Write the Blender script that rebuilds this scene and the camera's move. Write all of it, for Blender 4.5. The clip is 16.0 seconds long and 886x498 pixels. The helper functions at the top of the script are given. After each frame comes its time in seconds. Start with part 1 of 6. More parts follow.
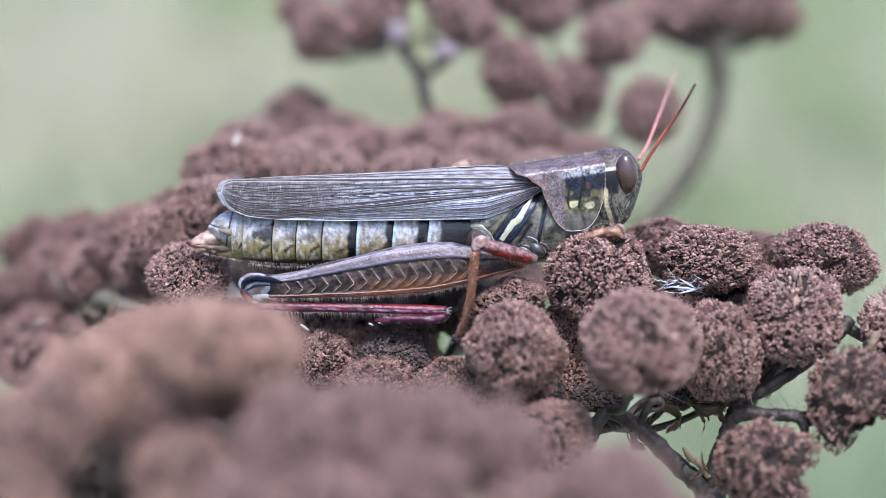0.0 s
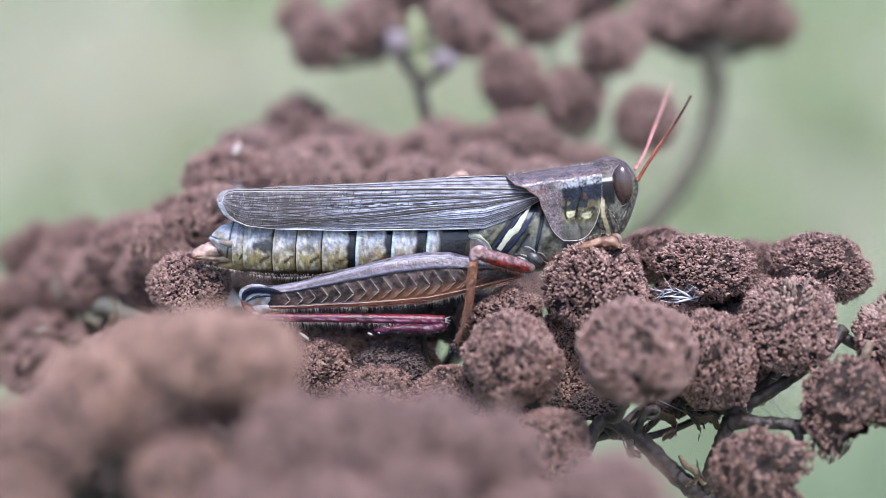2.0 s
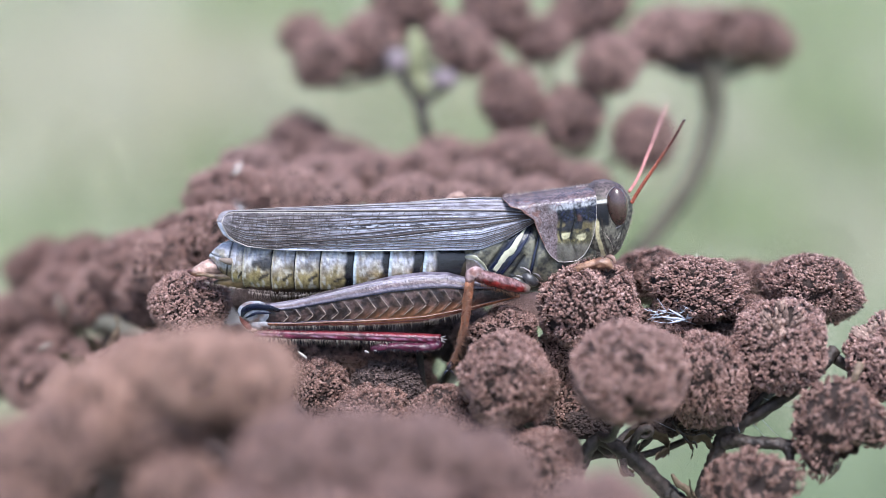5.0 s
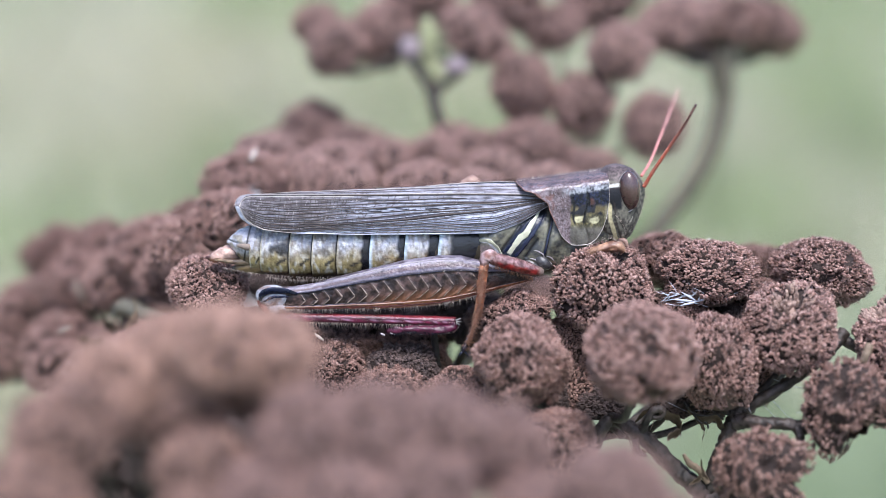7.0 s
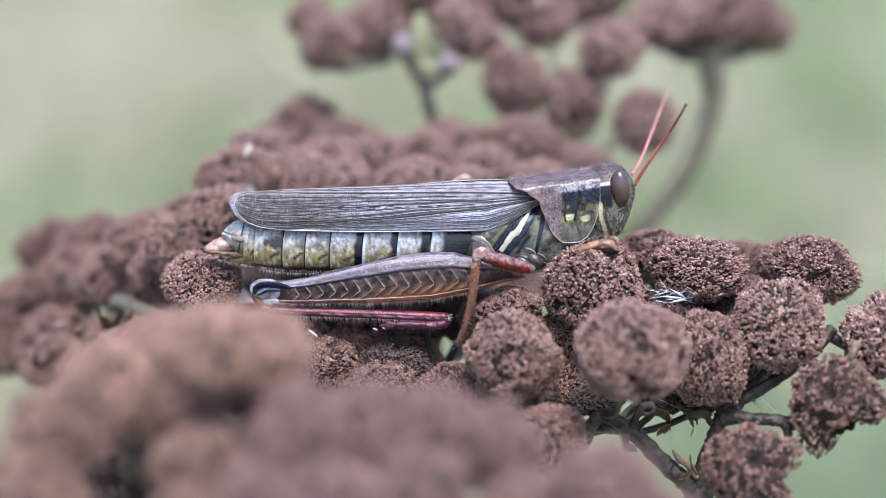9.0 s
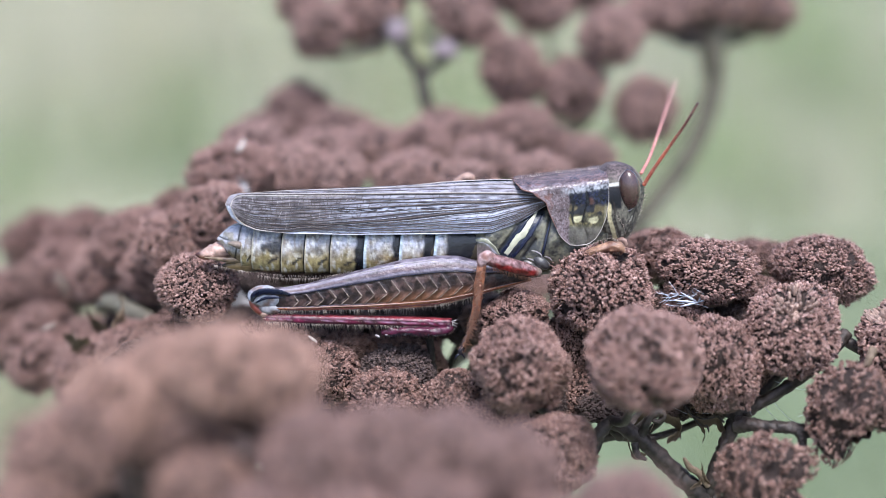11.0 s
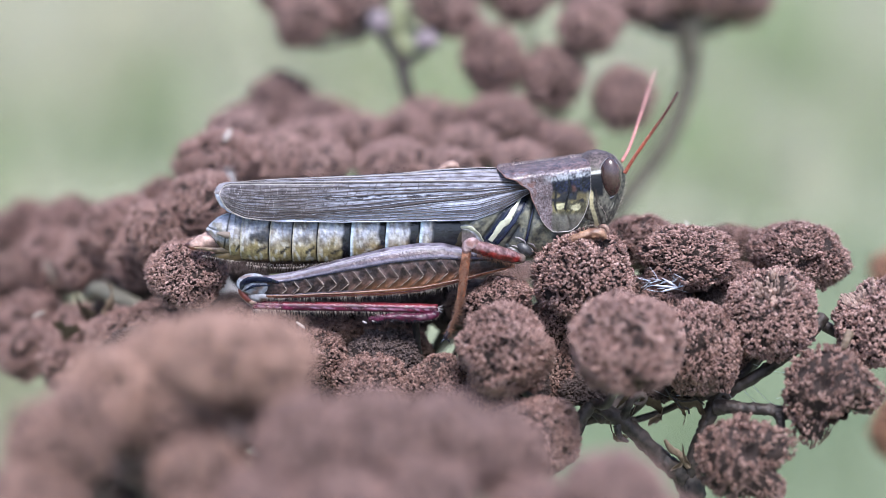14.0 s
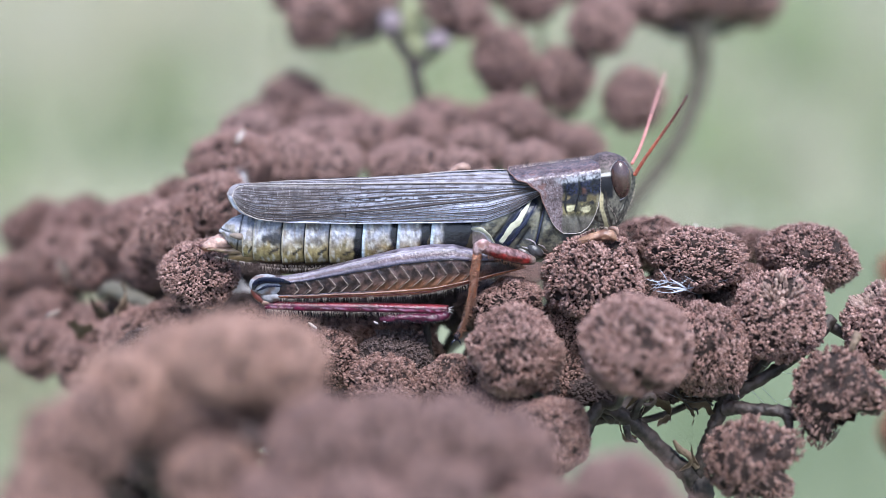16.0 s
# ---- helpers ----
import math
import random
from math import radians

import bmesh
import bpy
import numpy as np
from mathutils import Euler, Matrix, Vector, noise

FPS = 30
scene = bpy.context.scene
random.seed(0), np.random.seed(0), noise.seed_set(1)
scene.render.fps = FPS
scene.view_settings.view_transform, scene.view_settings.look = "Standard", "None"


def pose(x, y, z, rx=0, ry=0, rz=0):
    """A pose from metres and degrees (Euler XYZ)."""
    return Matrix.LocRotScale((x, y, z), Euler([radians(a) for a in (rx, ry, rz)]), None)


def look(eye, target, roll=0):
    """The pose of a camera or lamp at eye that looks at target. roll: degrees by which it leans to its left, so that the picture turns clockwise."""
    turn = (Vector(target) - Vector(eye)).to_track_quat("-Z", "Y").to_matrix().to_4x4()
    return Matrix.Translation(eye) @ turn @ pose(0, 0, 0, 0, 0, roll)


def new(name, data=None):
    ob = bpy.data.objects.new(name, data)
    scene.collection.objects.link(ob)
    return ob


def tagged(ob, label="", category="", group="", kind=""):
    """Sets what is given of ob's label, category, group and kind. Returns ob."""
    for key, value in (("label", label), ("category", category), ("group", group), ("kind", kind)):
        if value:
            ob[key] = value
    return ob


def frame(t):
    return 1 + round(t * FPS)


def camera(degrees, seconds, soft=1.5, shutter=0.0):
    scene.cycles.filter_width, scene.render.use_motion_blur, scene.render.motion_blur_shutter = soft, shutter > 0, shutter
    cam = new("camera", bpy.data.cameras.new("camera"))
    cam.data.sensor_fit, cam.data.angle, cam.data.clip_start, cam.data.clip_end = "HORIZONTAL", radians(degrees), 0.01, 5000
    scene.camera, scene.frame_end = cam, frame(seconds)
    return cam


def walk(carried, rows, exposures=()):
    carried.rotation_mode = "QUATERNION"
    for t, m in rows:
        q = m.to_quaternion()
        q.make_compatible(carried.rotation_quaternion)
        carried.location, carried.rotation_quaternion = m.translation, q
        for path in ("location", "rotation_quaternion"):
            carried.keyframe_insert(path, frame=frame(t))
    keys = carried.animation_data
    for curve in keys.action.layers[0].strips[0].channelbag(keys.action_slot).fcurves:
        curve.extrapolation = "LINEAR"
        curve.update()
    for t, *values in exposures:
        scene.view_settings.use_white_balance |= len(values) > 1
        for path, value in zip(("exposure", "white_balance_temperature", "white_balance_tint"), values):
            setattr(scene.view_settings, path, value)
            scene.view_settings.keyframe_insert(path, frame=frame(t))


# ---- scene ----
# The camera: a close-up lens held by hand a hand's width from the insect.
cam = camera(26, 16.0, soft=0.8)
cam.data.dof.use_dof = True
cam.data.dof.aperture_fstop = 18.5
cam.data.dof.aperture_blades = 7
ROWS = [
    (0.0, pose(0.00000, -0.09781, 0.02079, 78.000, -0.000, 0.000)),
    (0.5, pose(0.00022, -0.09796, 0.02085, 77.962, -0.030, 0.035)),
    (1.0, pose(0.00033, -0.09757, 0.02039, 78.137, -0.011, 0.046)),
    (1.5, pose(0.00011, -0.09785, 0.02085, 77.999, -0.016, -0.035)),
    (2.0, pose(0.00001, -0.09866, 0.02158, 77.941, -0.025, -0.039)),
    (2.5, pose(0.00016, -0.09881, 0.02158, 77.965, 0.043, 0.028)),
    (3.0, pose(0.00017, -0.09848, 0.02149, 78.049, -0.063, 0.018)),
    (3.5, pose(0.00066, -0.09885, 0.02179, 78.032, -0.070, 0.171)),
    (6.0, pose(0.00063, -0.10071, 0.02294, 78.109, -0.193, 0.245)),
    (6.5, pose(0.00030, -0.10125, 0.02270, 78.311, -0.263, 0.181)),
    (7.0, pose(0.00014, -0.10131, 0.02247, 77.876, -0.105, 0.402)),
    (7.5, pose(-0.00042, -0.10158, 0.02281, 77.690, -0.061, 0.468)),
    (8.0, pose(0.00008, -0.10157, 0.02272, 77.583, -0.045, 0.522)),
    (8.5, pose(0.00022, -0.10179, 0.02275, 77.549, -0.184, 0.326)),
    (9.0, pose(-0.00002, -0.10225, 0.02331, 77.449, -0.275, 0.118)),
    (11.5, pose(-0.00189, -0.09812, 0.02511, 76.002, -0.222, -1.125)),
    (12.0, pose(-0.00193, -0.09873, 0.02520, 76.007, -0.205, -1.508)),
    (12.5, pose(-0.00121, -0.10003, 0.02542, 75.860, -0.459, -1.626)),
    (13.0, pose(-0.00175, -0.09954, 0.02518, 75.832, -0.403, -1.773)),
    (13.5, pose(-0.00195, -0.09960, 0.02481, 75.762, -0.452, -1.754)),
    (14.0, pose(-0.00250, -0.10038, 0.02542, 75.766, -0.326, -1.640)),
    (14.5, pose(-0.00302, -0.10007, 0.02518, 75.787, -0.352, -1.670)),
    (15.0, pose(-0.00267, -0.10021, 0.02530, 75.634, -0.325, -1.625)),
    (15.5, pose(-0.00261, -0.10082, 0.02585, 75.632, -0.345, -1.493)),
    (16.0, pose(-0.00253, -0.10105, 0.02597, 75.599, -0.358, -1.300)),
]
walk(cam, ROWS, exposures=[(0.0, 1.1, 5660, 12), (3.5, 1.1, 5690, 12), (6.0, 1.1, 5810, 11.5), (12.5, 1.1, 5820, 12), (15.0, 1.1, 5690, 12), (16.0, 1.1, 5680, 11.5)])

# Daylight under a bright, thinly clouded sky.
SUN_HIGH, SUN_ROUND = 62, 168
SUN_WAY = Vector((math.sin(radians(SUN_ROUND)) * math.cos(radians(SUN_HIGH)), math.cos(radians(SUN_ROUND)) * math.cos(radians(SUN_HIGH)), math.sin(radians(SUN_HIGH))))
world = bpy.data.worlds.new("sky")
scene.world = world
world.use_nodes = True
sky = world.node_tree.nodes.new("ShaderNodeTexSky")
sky.sky_type, sky.sun_disc = "NISHITA", False
sky.sun_elevation, sky.sun_rotation = radians(SUN_HIGH), radians(SUN_ROUND)
sky.dust_density, sky.air_density = 3.0, 1.0
world.node_tree.links.new(sky.outputs[0], world.node_tree.nodes["Background"].inputs[0])
world.node_tree.nodes["Background"].inputs[1].default_value = 0.125
sun = new("sun", bpy.data.lights.new("sun", "SUN"))
sun.data.energy, sun.data.angle, sun.data.color = 2.15, radians(18), (1.0, 0.95, 0.88)
sun.matrix_world = look(SUN_WAY, (0, 0, 0))

MM = 0.001


# ---- materials ----
def surf(name, dark, light, rough=0.6, scale=6.0, detail_scale=40.0, bump=0.3, island=0.0, tint=False, coat=0.0, speckle=0.35, sheen=0.0, space="Object", metal=0.0, shine=0.5, warm=None, spread=None):
    """A worn natural surface: two scales of noise between two colours, fine relief; tint: pigment and painted
    reflections laid on the mesh.
    """
    mat = bpy.data.materials.new(name)
    mat.use_nodes = True
    nt = mat.node_tree
    nodes, links = nt.nodes, nt.links
    bsdf = nodes["Principled BSDF"]
    coord = nodes.new("ShaderNodeTexCoord")
    big, fine = nodes.new("ShaderNodeTexNoise"), nodes.new("ShaderNodeTexNoise")
    for n, s in ((big, scale), (fine, detail_scale)):
        n.inputs["Scale"].default_value = s
        n.inputs["Detail"].default_value = 4.0
        links.new(coord.outputs[space], n.inputs["Vector"])
    both = nodes.new("ShaderNodeMix")
    both.inputs["Factor"].default_value = speckle
    links.new(big.outputs["Fac"], both.inputs["A"])
    links.new(fine.outputs["Fac"], both.inputs["B"])
    value = both.outputs["Result"]
    if island:
        geo = nodes.new("ShaderNodeNewGeometry")
        mixed = nodes.new("ShaderNodeMix")
        mixed.inputs["Factor"].default_value = island
        links.new(value, mixed.inputs["A"])
        links.new(geo.outputs["Random Per Island"], mixed.inputs["B"])
        value = mixed.outputs["Result"]
    ramp = nodes.new("ShaderNodeValToRGB")
    ramp.color_ramp.elements[0].position, ramp.color_ramp.elements[1].position = spread or ((0.1, 0.95) if island else (0.3, 0.7))
    ramp.color_ramp.elements[0].color, ramp.color_ramp.elements[1].color = (*dark, 1), (*light, 1)
    if warm:
        stop = ramp.color_ramp.elements.new(0.58)
        stop.color = (*warm, 1)
    links.new(value, ramp.inputs["Fac"])
    colour = ramp.outputs["Color"]
    if tint:
        attr = nodes.new("ShaderNodeAttribute")
        attr.attribute_name = "tint"
        times = nodes.new("ShaderNodeMix")
        times.data_type, times.blend_type = "RGBA", "MULTIPLY"
        times.inputs["Factor"].default_value = 1.0
        links.new(attr.outputs["Color"], times.inputs[6])
        links.new(colour, times.inputs[7])
        colour = times.outputs[2]
    links.new(colour, bsdf.inputs["Base Color"])
    rmap = nodes.new("ShaderNodeMapRange")
    rmap.inputs["To Min"].default_value, rmap.inputs["To Max"].default_value = max(rough - 0.12, 0.03), min(rough + 0.12, 1.0)
    links.new(fine.outputs["Fac"], rmap.inputs["Value"])
    links.new(rmap.outputs["Result"], bsdf.inputs["Roughness"])
    if bump:
        relief = nodes.new("ShaderNodeBump")
        relief.inputs["Strength"].default_value = bump
        relief.inputs["Distance"].default_value = 0.00005 if space == "Object" and detail_scale > 300 else 0.02
        links.new(fine.outputs["Fac"], relief.inputs["Height"])
        links.new(relief.outputs["Normal"], bsdf.inputs["Normal"])
    bsdf.inputs["Coat Weight"].default_value = coat
    bsdf.inputs["Coat Roughness"].default_value = 0.25
    bsdf.inputs["Sheen Weight"].default_value = sheen
    bsdf.inputs["Metallic"].default_value = metal
    bsdf.inputs["Specular IOR Level"].default_value = shine
    return mat


FLORET = surf("dried_floret", (0.035, 0.019, 0.016), (0.73, 0.515, 0.465), 0.34, 2.2, 30.0, 0.25, island=0.48, warm=(0.31, 0.18, 0.149))
FLORET_DEEP = surf("deep_brown_floret", (0.026, 0.015, 0.012), (0.6, 0.41, 0.345), 0.34, 2.2, 30.0, 0.25, island=0.5, warm=(0.235, 0.132, 0.106))
FLORET_RUSTY = surf("rusty_floret", (0.085, 0.049, 0.04), (0.43, 0.257, 0.205), 0.6, 0.7, 30.0, 0.25, island=0.4, warm=(0.27, 0.163, 0.13))
# Lighter rusty copy for the topmost near buttons; sunlight is put into the colour.
FLORET_LIGHT = surf("sunlit_rusty_floret", (0.19, 0.112, 0.088), (0.56, 0.36, 0.285), 0.6, 0.7, 30.0, 0.25, island=0.35, warm=(0.4, 0.245, 0.19))
FLORET_PALE = surf("faded_floret", (0.1, 0.058, 0.049), (0.44, 0.275, 0.235), 0.6, 3.0, 30.0, 0.25, island=0.6)
# Dimmed mauve copy of the florets, with shade put into the colour.
FLORET_DIM = surf("shaded_mauve_floret", (0.075, 0.044, 0.038), (0.37, 0.23, 0.2), 0.65, 0.7, 30.0, 0.25, island=0.4)
FLORET_ORANGE = surf("orange_floret", (0.14, 0.06, 0.035), (0.5, 0.27, 0.17), 0.65, 3.0, 30.0, 0.25, island=0.5)
# Dark florets for the low buttons; shade is put into their colour.
FLORET_DARK = surf("shaded_floret", (0.032, 0.022, 0.02), (0.14, 0.095, 0.085), 0.7, 3.0, 30.0, 0.25, island=0.6)
PEG = surf("pale_upright_floret", (0.16, 0.1, 0.08), (0.56, 0.4, 0.33), 0.5, 3.0, 30.0, 0.25, island=0.5)
# Core kept near black: shade between the florets is put into the colour.
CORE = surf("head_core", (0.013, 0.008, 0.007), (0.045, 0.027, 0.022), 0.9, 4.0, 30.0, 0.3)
BRACT = surf("dry_bract", (0.05, 0.032, 0.026), (0.17, 0.112, 0.09), 0.7, 4.0, 30.0, 0.3)
STALK = surf("dry_stalk", (0.006, 0.0045, 0.004), (0.085, 0.064, 0.056), 0.6, 700.0, 3200.0, 1.0, speckle=0.5, spread=(0.36, 0.68))
STALK_PALE = surf("weathered_stalk", (0.3, 0.28, 0.28), (0.5, 0.47, 0.47), 0.7, 300.0, 2500.0, 0.4)
STALK_GREY = surf("grey_green_stalk", (0.085, 0.075, 0.056), (0.165, 0.148, 0.11), 0.7, 300.0, 2500.0, 0.4)
LEAF = surf("withered_leaf", (0.09, 0.062, 0.042), (0.32, 0.24, 0.17), 0.7, 600.0, 4000.0, 0.5)
LEAF_GREEN = surf("pale_green_bud", (0.2, 0.21, 0.11), (0.33, 0.34, 0.2), 0.6, 300.0, 2500.0, 0.3)
PETAL = surf("faded_pink_floret", (0.17, 0.135, 0.15), (0.28, 0.225, 0.245), 0.7, 400.0, 3000.0, 0.3)
SILK = surf("pale_fluff", (0.42, 0.47, 0.58), (0.72, 0.76, 0.86), 0.4, 300.0, 3000.0, 0.0)
HUSK_DULL = surf("dull_husk", (0.13, 0.1, 0.082), (0.3, 0.24, 0.2), 0.6, 300.0, 3000.0, 0.3)
HUSK = surf("white_husk", (0.6, 0.55, 0.48), (0.85, 0.8, 0.74), 0.5, 300.0, 3000.0, 0.2)
GRASS = surf("meadow_grass", (0.084, 0.127, 0.052), (0.295, 0.304, 0.197), 0.75, 1.9, 40.0, 0.2, island=0.12, spread=(0.32, 0.68))

TUFT_GREEN = surf("tuft_green", (0.22, 0.29, 0.13), (0.37, 0.43, 0.24), 0.75, 3.0, 40.0, 0.2, island=0.2)
TUFT_GREY = surf("tuft_grey", (0.42, 0.41, 0.295), (0.6, 0.585, 0.45), 0.75, 3.0, 40.0, 0.2, island=0.2)
STRAW = surf("dry_straw", (0.33, 0.32, 0.2), (0.58, 0.56, 0.41), 0.7, 3.0, 40.0, 0.2, island=0.3)

SHELL = surf("insect_cuticle", (0.42, 0.42, 0.44), (1.5, 1.5, 1.5), 0.34, 1500.0, 7000.0, 0.9, tint=True, coat=0.0, shine=0.55)
SHELL_GLOSS = surf("insect_gloss", (0.42, 0.4, 0.38), (1.4, 1.4, 1.4), 0.22, 2200.0, 7000.0, 0.8, tint=True, coat=0.3, speckle=0.4)
PITTED = surf("pitted_cuticle", (0.42, 0.42, 0.44), (1.6, 1.6, 1.64), 0.22, 1800.0, 6000.0, 0.9, tint=True, coat=0.0, shine=0.62)
MEMBRANE = surf("wing_membrane", (0.6, 0.6, 0.62), (1.15, 1.15, 1.15), 0.3, 900.0, 5000.0, 0.8, tint=True, coat=0.0, shine=0.4)
VEIN = surf("wing_vein", (0.025, 0.018, 0.018), (0.08, 0.06, 0.055), 0.45, 800.0, 5000.0, 0.2)
VEIN_CELL = surf("pale_cell_vein", (0.2, 0.18, 0.19), (0.48, 0.44, 0.46), 0.35, 800.0, 5000.0, 0.2)
# Colour of the wing's blue-white highlights, drawn as thin raised lines.
HIGHLIGHT_BLUE = surf("pale_blue_highlight", (0.36, 0.38, 0.46), (0.62, 0.65, 0.76), 0.3, 800.0, 5000.0, 0.2)
PINK_LINE = surf("pink_cuticle", (0.14, 0.03, 0.04), (0.32, 0.12, 0.13), 0.35, 900.0, 5000.0, 0.3)
VEIN_PALE = surf("pale_wing_edge", (0.3, 0.265, 0.25), (0.58, 0.53, 0.5), 0.4, 800.0, 5000.0, 0.2)
EYE = surf("compound_eye", (0.026, 0.012, 0.011), (0.085, 0.046, 0.04), 0.22, 700.0, 9000.0, 0.12, coat=1.0)
RED_LEG = surf("red_cuticle", (0.06, 0.014, 0.012), (0.2, 0.05, 0.035), 0.32, 900.0, 5000.0, 0.3, coat=0.3)
RIM = surf("rim_cuticle", (0.045, 0.02, 0.016), (0.26, 0.13, 0.1), 0.35, 1300.0, 5000.0, 0.5)
HEAD_SHELL = surf("head_cuticle", (0.42, 0.42, 0.44), (1.5, 1.5, 1.5), 0.46, 1500.0, 7000.0, 0.5, tint=True, shine=0.22)
CRIMSON = surf("crimson_cuticle", (0.012, 0.003, 0.008), (0.11, 0.012, 0.045), 0.34, 2600.0, 7000.0, 0.9, coat=0.0)
BLACK = surf("black_cuticle", (0.005, 0.007, 0.018), (0.018, 0.024, 0.06), 0.24, 900.0, 5000.0, 0.2, coat=0.1)
BRISTLE = surf("fine_bristle", (0.3, 0.24, 0.2), (0.6, 0.5, 0.44), 0.5, 900.0, 5000.0, 0.0)
BRISTLE_RUST = surf("rusty_bristle", (0.28, 0.12, 0.07), (0.58, 0.33, 0.23), 0.5, 900.0, 5000.0, 0.0)
BRISTLE_DARK = surf("dark_bristle", (0.012, 0.012, 0.018), (0.05, 0.046, 0.06), 0.25, 900.0, 5000.0, 0.0)
CREAM = surf("cream_cuticle", (0.33, 0.33, 0.23), (0.66, 0.66, 0.52), 0.35, 900.0, 5000.0, 0.2, coat=0.2)
CHEVRON = surf("tan_ridge", (0.07, 0.052, 0.045), (0.5, 0.4, 0.34), 0.35, 1800.0, 5000.0, 0.2)
TAN = surf("tan_cuticle", (0.2, 0.11, 0.08), (0.46, 0.31, 0.25), 0.4, 900.0, 5000.0, 0.3, coat=0.2)


# ---- building helpers: everything is drawn in millimetres ----
ORIGIN = {}


def thing(name, origin, label, category, group="", kind=""):
    ob = new(name)
    ob.empty_display_size = 0.002
    ob.location = Vector(origin) * MM
    ORIGIN[ob.name] = Vector(origin)
    return tagged(ob, label, category, group, kind)


def part(name, bm, material, parent=None, label="", origin=None, smooth=True, colour=None, kind=""):
    """Links a bmesh, drawn in millimetres, as one mesh under its thing or part."""
    base = ORIGIN[parent.name] if parent else Vector((0, 0, 0))
    here = Vector(origin) if origin is not None else base
    mesh = bpy.data.meshes.new(name)
    bm.normal_update()
    bm.to_mesh(mesh)
    bm.free()
    if colour:
        layer = mesh.attributes.new("tint", "FLOAT_COLOR", "POINT")
        for v, d in zip(mesh.vertices, layer.data):
            d.color = (*colour(v.co), 1.0)
    for v in mesh.vertices:
        v.co = (v.co - here) * MM
    for m in material if isinstance(material, (list, tuple)) else [material]:
        mesh.materials.append(m)
    mesh.polygons.foreach_set("use_smooth", [smooth] * len(mesh.polygons))
    ob = new(name, mesh)
    ob.location = (here - base) * MM
    ob.parent = parent
    ORIGIN[ob.name] = here
    return tagged(ob, label, kind=kind)


def glide(points, steps=6):
    """A smooth line through the given points (Catmull-Rom)."""
    p = [Vector(q) for q in points]
    p = [2 * p[0] - p[1]] + p + [2 * p[-1] - p[-2]]
    out = []
    for i in range(1, len(p) - 2):
        a, b, c, d = p[i - 1:i + 3]
        for k in range(steps):
            t = k / steps
            out.append(0.5 * (2 * b + (c - a) * t + (2 * a - 5 * b + 4 * c - d) * t * t + (3 * b - a - 3 * c + d) * t ** 3))
    return out + [p[-2]]


def tube(bm, points, radii, sides=8, wobble=0.0, flat=1.0):
    """A closed tube along a line; radii are spread evenly over its length."""
    p = [Vector(q) for q in points]
    r = np.interp(np.linspace(0, 1, len(p)), np.linspace(0, 1, len(radii)), radii) if hasattr(radii, "__len__") else [radii] * len(p)
    side, rings = None, []
    for i, q in enumerate(p):
        way = (p[min(i + 1, len(p) - 1)] - p[max(i - 1, 0)]).normalized()
        if side is None:
            side = way.orthogonal().normalized() if abs(way.y) > 0.9 else (Vector((0, 1, 0)) - way * way.y).normalized()
        side = (side - way * side.dot(way)).normalized()
        other = way.cross(side)
        ring = []
        for k in range(sides):
            a = 2 * math.pi * k / sides
            rr = r[i] * (1 + wobble * (0.6 * noise.noise(q * 1.7 + Vector((k * 3.1, 0, 0))) + 0.5 * noise.noise(q * 5.5 + Vector((k * 7.3, 0, 0)))))
            ring.append(bm.verts.new(q + (side * math.cos(a) * flat + other * math.sin(a)) * rr))
        rings.append(ring)
    for a, b in zip(rings, rings[1:]):
        for k in range(sides):
            bm.faces.new((a[k], a[(k + 1) % sides], b[(k + 1) % sides], b[k]))
    bm.faces.new(rings[0][::-1])
    bm.faces.new(rings[-1])
    return bm


def loft(bm, rings, sides=28, power=2.0):
    """A body along x: rings of (x, y, z, half width, half height)."""
    made = []
    for x, y, z, ry, rz in rings:
        ring = []
        for k in range(sides):
            a = 2 * math.pi * k / sides
            c, s = math.cos(a), math.sin(a)
            ring.append(bm.verts.new((x, y + ry * math.copysign(abs(c) ** (2 / power), c), z + rz * math.copysign(abs(s) ** (2 / power), s))))
        made.append(ring)
    for a, b in zip(made, made[1:]):
        for k in range(sides):
            bm.faces.new((a[k], b[k], b[(k + 1) % sides], a[(k + 1) % sides]))
    bm.faces.new(made[0])
    bm.faces.new(made[-1][::-1])
    bmesh.ops.recalc_face_normals(bm, faces=bm.faces)
    return bm


def rings_between(profile, count):
    """Evenly spaced rings out of a coarse profile."""
    rows = np.array(profile, float)
    along = np.linspace(0, len(rows) - 1, count)
    return [[float(np.interp(a, range(len(rows)), rows[:, c])) for c in range(rows.shape[1])] for a in along]


def ball(bm, centre, radii, sides=24, turn=None):
    made = bmesh.ops.create_uvsphere(bm, u_segments=sides, v_segments=sides // 2, radius=1.0)["verts"]
    m = Matrix.Translation(Vector(centre)) @ (turn or Matrix()) @ Matrix.Diagonal((*radii, 1))
    bmesh.ops.transform(bm, matrix=m, verts=made)
    return bm


def sheet(bm, place, nu, nv):
    """A surface out of place(u, v), u and v from 0 to 1."""
    rows = [[bm.verts.new(place(i / nu, j / nv)) for j in range(nv + 1)] for i in range(nu + 1)]
    for a, b in zip(rows, rows[1:]):
        for j in range(nv):
            bm.faces.new((a[j], a[j + 1], b[j + 1], b[j]))
    bmesh.ops.recalc_face_normals(bm, faces=bm.faces)
    return bm


